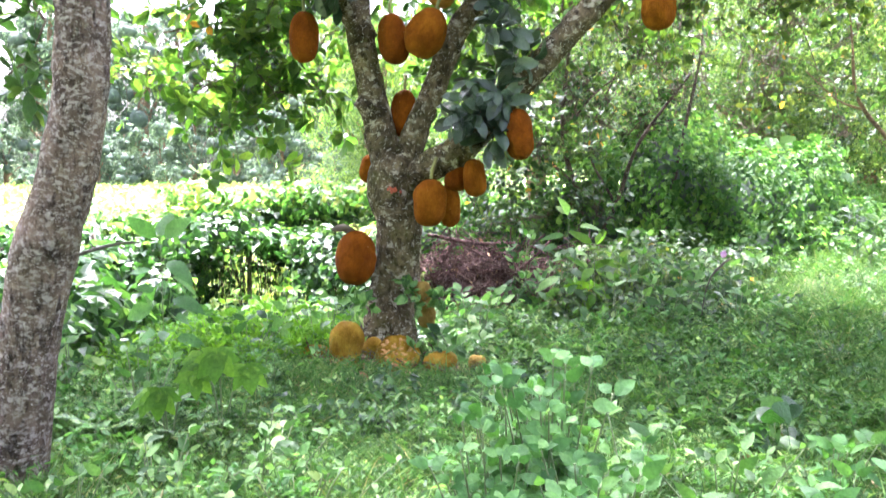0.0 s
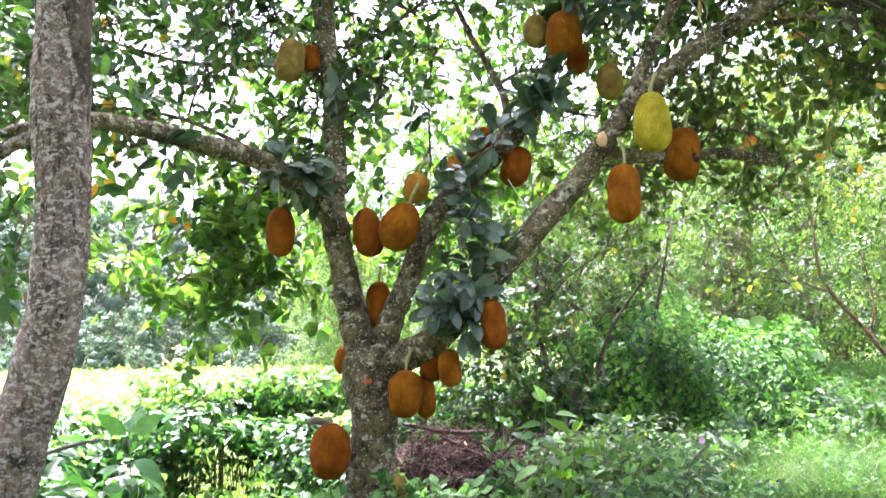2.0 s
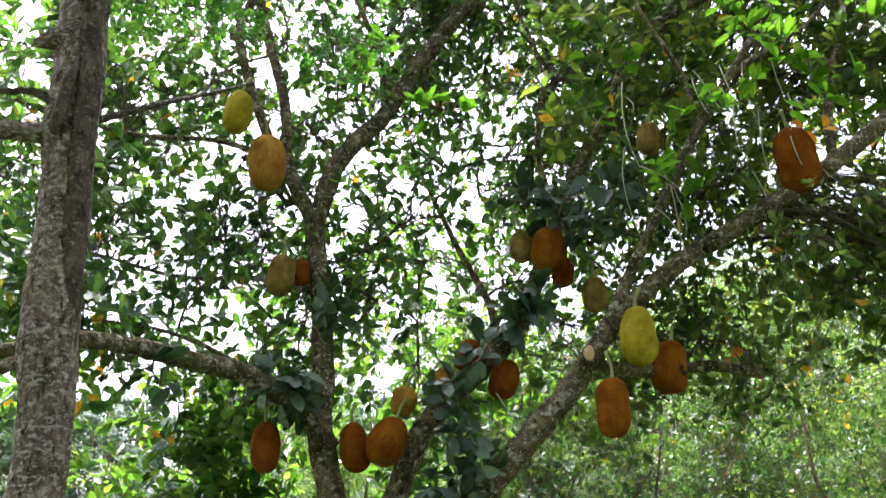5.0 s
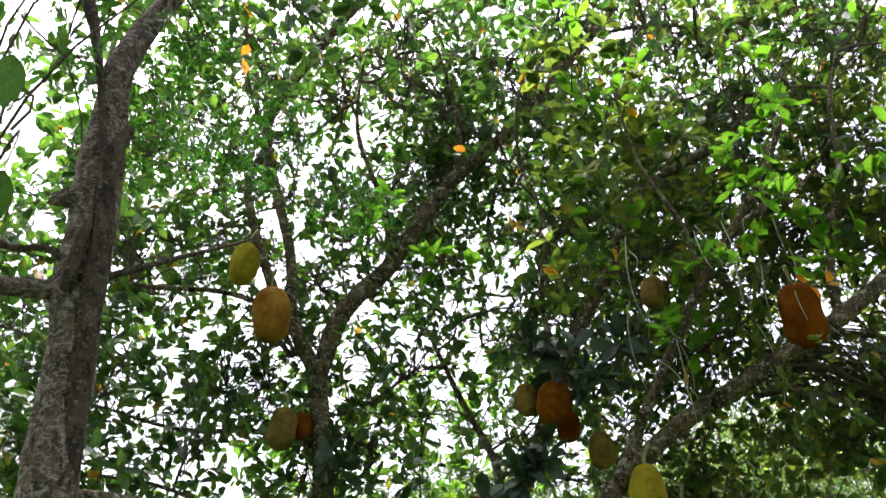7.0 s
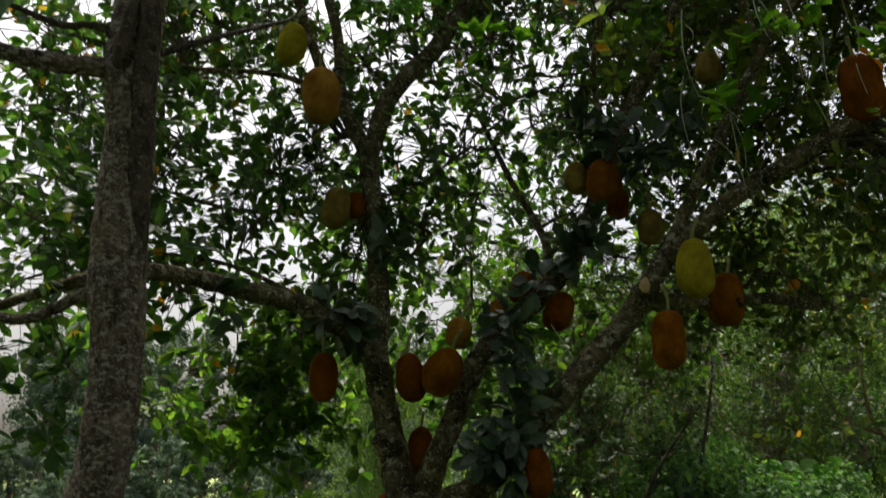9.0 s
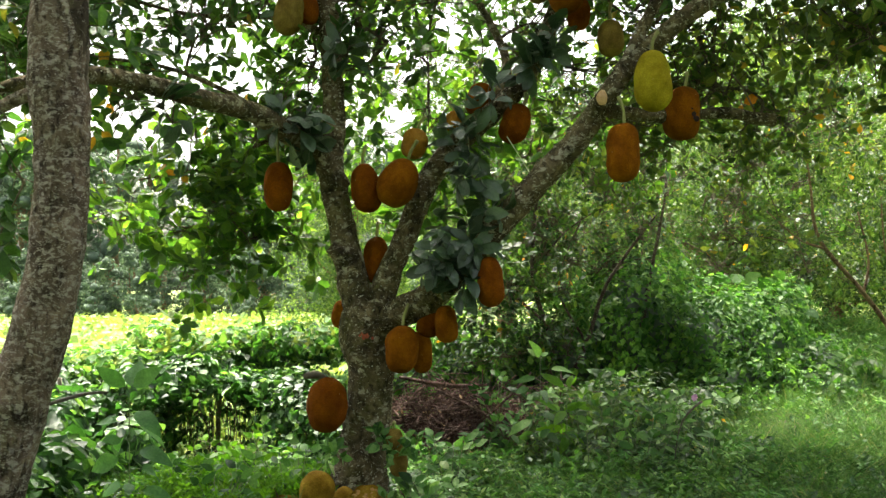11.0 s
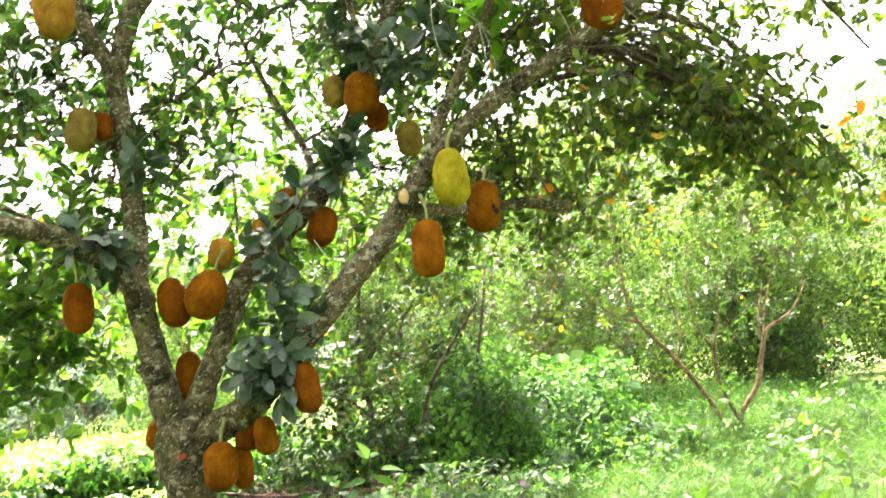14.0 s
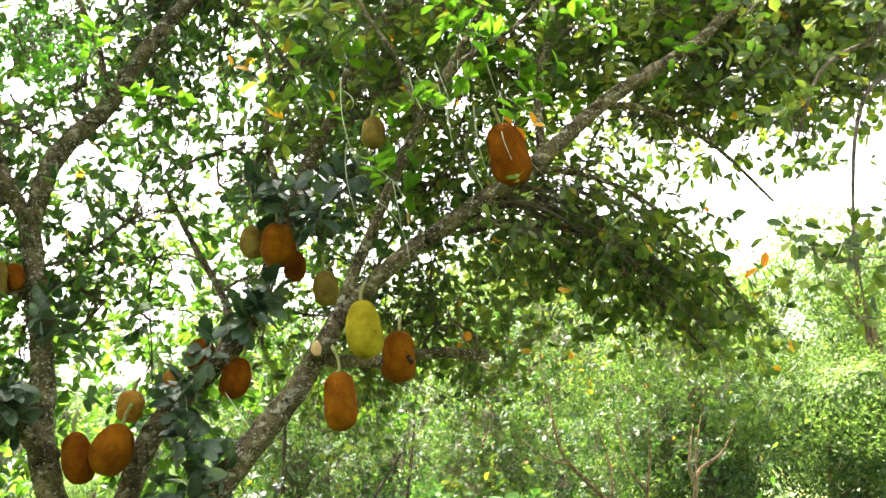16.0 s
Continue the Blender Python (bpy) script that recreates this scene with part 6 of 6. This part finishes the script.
def build_lobed(base, tall, span, turn):
    """A papaya seedling: lobed leaves on long stalks."""
    plant = thing("papaya_seedling", "papaya seedling with bright green deeply lobed leaves", "plant")
    for k in range(3):
        a = turn + k * 2.1
        tip = Vector((math.cos(a) * span * 0.8, math.sin(a) * span * 0.8, tall * (0.7 + 0.1 * k)))
        bm = bmesh.new()
        tube(bm, [(0, 0, 0, 0.006), (tip.x * 0.4, tip.y * 0.4, tip.z * 0.7, 0.005), (tip.x, tip.y, tip.z, 0.003)], 6, 0.06, 0.03)
        part("leaf_stalk", bm, STEM, plant)
        lobes = 7
        face = Vector((0.3 * math.cos(a), -0.75 + 0.3 * math.sin(a), 0.65)).normalized()
        side = face.cross((0, 0, 1)).normalized() * -1
        down = side.cross(face)
        down = down if down.z < 0 else -down
        b = [(j - 3) * 0.66 for j in range(lobes)]
        ax = np.array([tuple(down * math.cos(v) + side * math.sin(v)) for v in b])
        size = span * np.array([0.62, 0.8, 0.95, 1.0, 0.95, 0.8, 0.62])
        put("leaf_blade", fine_leaf_mesh("leaf_blade", np.repeat([tuple(tip)], lobes, 0) - ax * 0.02, ax, np.tile(tuple(face), (lobes, 1)), size, 0.52, OVATE, 0.06, 0.12), LEAF_YOUNG, plant)
    plant.matrix_basis = Matrix.Translation((base[0], base[1], float(height(*base))))




def build_fern(base, span, count):
    fern = thing("fern", "feathery light green fern under the pale tree", "fern")
    for k in range(count):
        a = k * 2.4
        mid = np.array((math.cos(a) * span * 0.4, math.sin(a) * span * 0.4, span * 0.75))
        end = np.array((math.cos(a) * span * 0.95, math.sin(a) * span * 0.95, span * rng.uniform(0.5, 0.9)))
        t = np.linspace(0.15, 1, 22)[:, None]
        p = mid * 2 * t * (1 - t) + end * t * t
        way = unit(np.gradient(p, axis=0))
        side = unit(np.cross(way, (0, 0, 1)))
        at = np.vstack([p, p])
        ax = np.vstack([side + way * 0.4, -side + way * 0.4])
        size = np.tile(span * 0.32 * (1.05 - t[:, 0]), 2) + 0.01
        put("frond", leaf_mesh("frond", at, ax, np.tile((0, 0, 1.0), (44, 1)), size, 0.28, (1.0, 0.6), 0.1, 0.1), WEED, fern)
    fern.matrix_basis = Matrix.Translation((base[0], base[1], float(height(*base))))


for x, y, s, k in [(-1.66, 5.7, 0.36, 9), (-1.4, 5.2, 0.28, 8), (-1.85, 5.2, 0.32, 8)]:
    build_fern((x, y), s, k)
build_lobed((-1.22, 5.3), 0.62, 0.19, 0.6)
build_lobed((-1.46, 5.1), 0.48, 0.17, 2.6)

flower = thing("wild_flower", "pink wild flower on a leaning dark stem", "flower")
limb("stem", [(2.20, 8.3, float(height(2.2, 8.3)), 0.004), (2.24, 8.25, 0.42, 0.005), (2.31, 8.2, 0.59, 0.010), (2.43, 8.2, 0.69, 0.012)], WIRE, flower, 6)
n = 7
a = np.arange(n) * 2 * math.pi / n
ax = np.stack([np.cos(a), np.full(n, -0.2), np.sin(a)], 1)
put("petals", leaf_mesh("petals", np.repeat([(2.36, 8.18, 0.725)], n, 0), ax, np.tile((0.0, -1.0, 0.2), (n, 1)), 0.032, 0.6), PINK, flower)


# ---- low growth ----
def scatter(n, x0, x1, y0, y1, keep=None):
    """Points on the ground, thinned where keep() is small."""
    x, y = rng.uniform(x0, x1, n), y0 + (y1 - y0) * rng.uniform(0, 1, n) ** 0.8
    p = np.stack([x, y, height(x, y)], 1)
    if keep is not None:
        p = p[rng.uniform(0, 1, n) < keep(x, y)]
    return p


def patchy(x, y):
    """Less growth on the trodden patch before the trunk and on the dry earth."""
    w = np.array([noise.noise(Vector((a * 0.8, b * 0.8, 3.0))) for a, b in zip(x, y)])
    bare = np.exp(-(((x + 0.1) / 0.9) ** 2 + ((y - 5.6) / 0.7) ** 2)) * 0.75 + np.exp(-(((x - 2.9) / 0.5) ** 2 + ((y - 8.6) / 0.5) ** 2)) * 0.9
    bare = bare + np.exp(-(((x + 0.35) / 0.75) ** 2 + ((y - 7.0) / 0.35) ** 2)) * 0.7
    return np.clip(0.75 + 0.6 * w - bare, 0.06, 1)


def build_low_growth():
    # small weeds: a few leaves round a short stem
    p = scatter(24000, -4.5, 5.5, 1.9, 9.2, patchy)
    h = rng.uniform(0.02, 0.13, len(p)) * (1 + 0.6 * smooth(6.0, 3.0, p[:, 1]))
    tops = p + np.stack([rng.normal(0, 0.03, len(p)), rng.normal(0, 0.03, len(p)), h], 1)
    weeds = put("weeds", twig_mesh("weed_stem", p, tops, 0.0025, 0.0, 2), STEM, None, "mixed low weeds and creeping leaves on the shaded ground", "stuff")
    tagged(weeds, category="weeds")
    at, axis, normal, size = rosettes(tops, directions(len(p), 1.2), 6, 0.034, 1.4)
    put("weed_leaves", leaf_mesh("weed_leaves", at, axis, normal, size, 0.5, (1.0, 0.6), 0.25, 0.3), WEED, weeds, kind="stuff")
    p = scatter(1500, -4.0, 5.0, 1.9, 9.0, patchy)
    tops = p + np.stack([rng.normal(0, 0.05, len(p)), rng.normal(0, 0.05, len(p)), rng.uniform(0.06, 0.22, len(p))], 1)
    at, axis, normal, size = rosettes(tops, directions(len(p), 1.5), 7, 0.065, 1.5)
    put("tall_weed_leaves", leaf_mesh("tall_weed_leaves", at, axis, normal, size, 0.5, (1.0, 0.55), 0.15, 0.25), WEED, weeds, kind="stuff")
    put("tall_weed_stem", twig_mesh("tall_weed_stem", p, tops, 0.004, 0.0, 2), STEM, weeds, kind="stuff")
    # taller tussocks of mixed weeds
    for name, count, leaf, wide, mat in [("tussock", 300, 0.06, 0.5, WEED), ("dark_tussock", 130, 0.07, 0.6, VINE), ("fine_tussock", 330, 0.05, 0.3, GRASS), ("light_tussock", 190, 0.06, 0.5, BROAD)]:
        c = scatter(count, -3.2, 4.2, 2.2, 8.8)
        if mat is VINE:
            c = c[c[:, 1] > 5.2]
        c = c[((c[:, 0] + 0.4) / 0.9) ** 2 + ((c[:, 1] - 6.9) / 0.9) ** 2 > 1]
        n = len(c) * 9
        foot = np.repeat(c, 9, 0) + rng.normal(size=(n, 3)) * (0.04, 0.04, 0)
        tall = np.repeat(rng.uniform(0.10, 0.30, len(c)), 9)[:, None] * rng.uniform(0.5, 1.1, (n, 1))
        tops = foot + np.concatenate([rng.normal(0, 0.35, (n, 2)) * tall, tall], 1)
        along = np.repeat(foot, 3, 0) + np.tile([0.45, 0.75, 1.0], n)[:, None] * np.repeat(tops - foot, 3, 0)
        at, axis, normal, size = rosettes(along, directions(n * 3, 1.4), 3, leaf, 1.5)
        put(name, leaf_mesh(name, at, axis, normal, size, wide, (1.0, 0.6), 0.25, 0.3), mat, weeds, kind="stuff")
        put(name + "_stem", twig_mesh(name + "_stem", foot, tops, 0.003, 0.0, 2), STEM, weeds, kind="stuff")
    # grass
    p = np.vstack([scatter(95000, -4.5, 6.0, 1.8, 9.5, patchy), scatter(40000, -2.5, 3.5, 2.4, 7.0), scatter(16000, -6.0, 7.0, -6.0, 1.9), scatter(7000, -9.0, -4.0, 1.0, 10.0), scatter(60000, 2.6, 10.0, 7.0, 18.0)])
    n = len(p)
    blade = rng.uniform(0.08, 0.26, n) * (1 + 0.7 * smooth(1.6, 3.4, p[:, 0])) * (1 + 0.5 * (rng.uniform(0, 1, n) > 0.93))
    lean = directions(n, 1.3)
    grass = put("grass", blade_mesh("grass", p, lean, blade, rng.uniform(0.003, 0.008, (n, 1))), GRASS, None, "uneven grass blades among weeds, lush in the clearing", "stuff")
    tagged(grass, category="grass")
    p = scatter(3500, -6.0, 7.0, -6.0, 1.95)
    tops = p + np.stack([rng.normal(0, 0.04, len(p)), rng.normal(0, 0.04, len(p)), rng.uniform(0.04, 0.2, len(p))], 1)
    at, axis, normal, size = rosettes(tops, directions(len(p), 1.5), 6, 0.075, 1.5)
    put("creeping_weed", leaf_mesh("creeping_weed", at, axis, normal, size, 0.55, (1.0, 0.75)), WEED, weeds, kind="stuff")
    # leafy weeds before the trunk
    p = scatter(1300, -1.5, 1.6, 4.4, 5.8)
    tops = p + np.stack([rng.normal(0, 0.04, len(p)), rng.normal(0, 0.04, len(p)), rng.uniform(0.02, 0.11, len(p))], 1)
    at, axis, normal, size = rosettes(tops, directions(len(p), 1.5), 5, 0.06, 1.5)
    put("creeping_weed", leaf_mesh("creeping_weed", at, axis, normal, size, 0.5, (1.0, 0.75)), WEED, weeds, kind="stuff")
    p = scatter(1500, 1.1, 3.5, 4.6, 8.2)
    tops = p + np.stack([rng.normal(0, 0.04, len(p)), rng.normal(0, 0.04, len(p)), rng.uniform(0.03, 0.2, len(p))], 1)
    at, axis, normal, size = rosettes(tops, directions(len(p), 1.5), 5, 0.065, 1.5)
    put("creeping_weed", leaf_mesh("creeping_weed", at, axis, normal, size, 0.5, (1.0, 0.75)), BANK, weeds, kind="stuff")
    # sunny clearing weeds
    p = scatter(2000, 2.7, 10.0, 8.0, 17.0)
    tops = p + np.stack([rng.normal(0, 0.05, len(p)), rng.normal(0, 0.05, len(p)), rng.uniform(0.1, 0.45, len(p))], 1)
    at, axis, normal, size = rosettes(tops, directions(len(p), 1.5), 7, 0.055, 1.5)
    clearing = put("clearing_weeds", leaf_mesh("clearing_weeds", at, axis, normal, size, 0.5, (1.0, 0.75)), BANK, None, "bright green waist-low weeds of the sunlit clearing", "stuff")
    tagged(clearing, category="weeds")
    # yellow-green grass and weeds before and behind the hedge, coloured lighter as sunlit
    p = scatter(7000, -3.0, -0.6, 6.6, 9.6)
    p = p[((p[:, 0] + 0.5) / 0.75) ** 2 + ((p[:, 1] - 6.9) / 0.6) ** 2 > 1]
    tops = p + np.stack([rng.normal(0, 0.04, len(p)), rng.normal(0, 0.04, len(p)), rng.uniform(0.03, 0.22, len(p))], 1)
    at, axis, normal, size = rosettes(tops, directions(len(p), 1.5), 6, 0.06, 1.4)
    verge = put("verge_weeds", leaf_mesh("verge_weeds", at, axis, normal, size, 0.45, (1.0, 0.6)), LEAF_YOUNG, None, "light yellow-green weeds along the overgrown fence", "stuff")
    tagged(verge, category="weeds")
    p = scatter(5000, -5.0, 0.2, 10.2, 13.5)
    p[:, 2] += rng.uniform(0.03, 0.42, len(p))
    put("verge_crop", leaf_mesh("verge_crop", p, directions(len(p), 0.3), directions(len(p), 0.8), 0.11 * rng.uniform(0.5, 1.3, len(p)), 0.5, (1.0, 0.55)), CROP, verge, kind="stuff")
    p = scatter(6500, -2.7, -0.75, 7.5, 9.4)
    p = p[((p[:, 0] + 0.5) / 0.75) ** 2 + ((p[:, 1] - 6.9) / 0.7) ** 2 > 1]
    put("verge_grass", blade_mesh("verge_grass", p, directions(len(p), 1.5), rng.uniform(0.12, 0.38, len(p)), rng.uniform(0.004, 0.009, (len(p), 1))), LEAF_YOUNG, verge, kind="stuff")
    # crop of the field
    p = scatter(26000, -46, 2.0, 11.5, 56.0)
    p = p[(p[:, 0] < 0.6) | (p[:, 1] > 16)]
    n = len(p)
    p[:, 2] += rng.uniform(0.05, 0.42, n)
    crop = put("field_crop", leaf_mesh("field_crop", p, directions(n, 0.1, 0.5), directions(n, 1.2), 0.30 * rng.uniform(0.6, 1.3, n), 0.7, (1.0, 0.8)), CROP, None, "low yellow-green crop covering the sunlit field", "stuff")
    tagged(crop, category="crop")
    # dry stalks and fibres round the rotting fruit
    p = scatter(150, -1.05, 0.45, 7.0, 7.6) + (0, 0, 0.05)
    way = directions(len(p), 0.25, 0.5) * rng.uniform(0.05, 0.2, (len(p), 1))
    straw = put("dry_stalks", twig_mesh("dry_stalks", p - way, p + way, rng.uniform(0.003, 0.007, len(p)), 0.2, 4), DRY_TWIG, None, "dry broken stalks and fibres strewn round the fallen fruit", "stuff")
    tagged(straw, category="plant litter")
    # fallen leaves
    p = np.vstack([scatter(420, -3.0, 3.2, 2.4, 9.0), scatter(90, -1.1, 0.5, 6.9, 7.7)])
    n = len(p)
    litter = put("fallen_leaves", leaf_mesh("fallen_leaves", p + (0, 0, 0.05), directions(n, 0, 0.15), directions(n, 2.0), 0.12 * rng.uniform(0.6, 1.3, n), 0.5), DEAD_LEAF, None, "dry brown fallen leaves strewn through the grass", "stuff")
    tagged(litter, category="leaf litter")


build_low_growth()
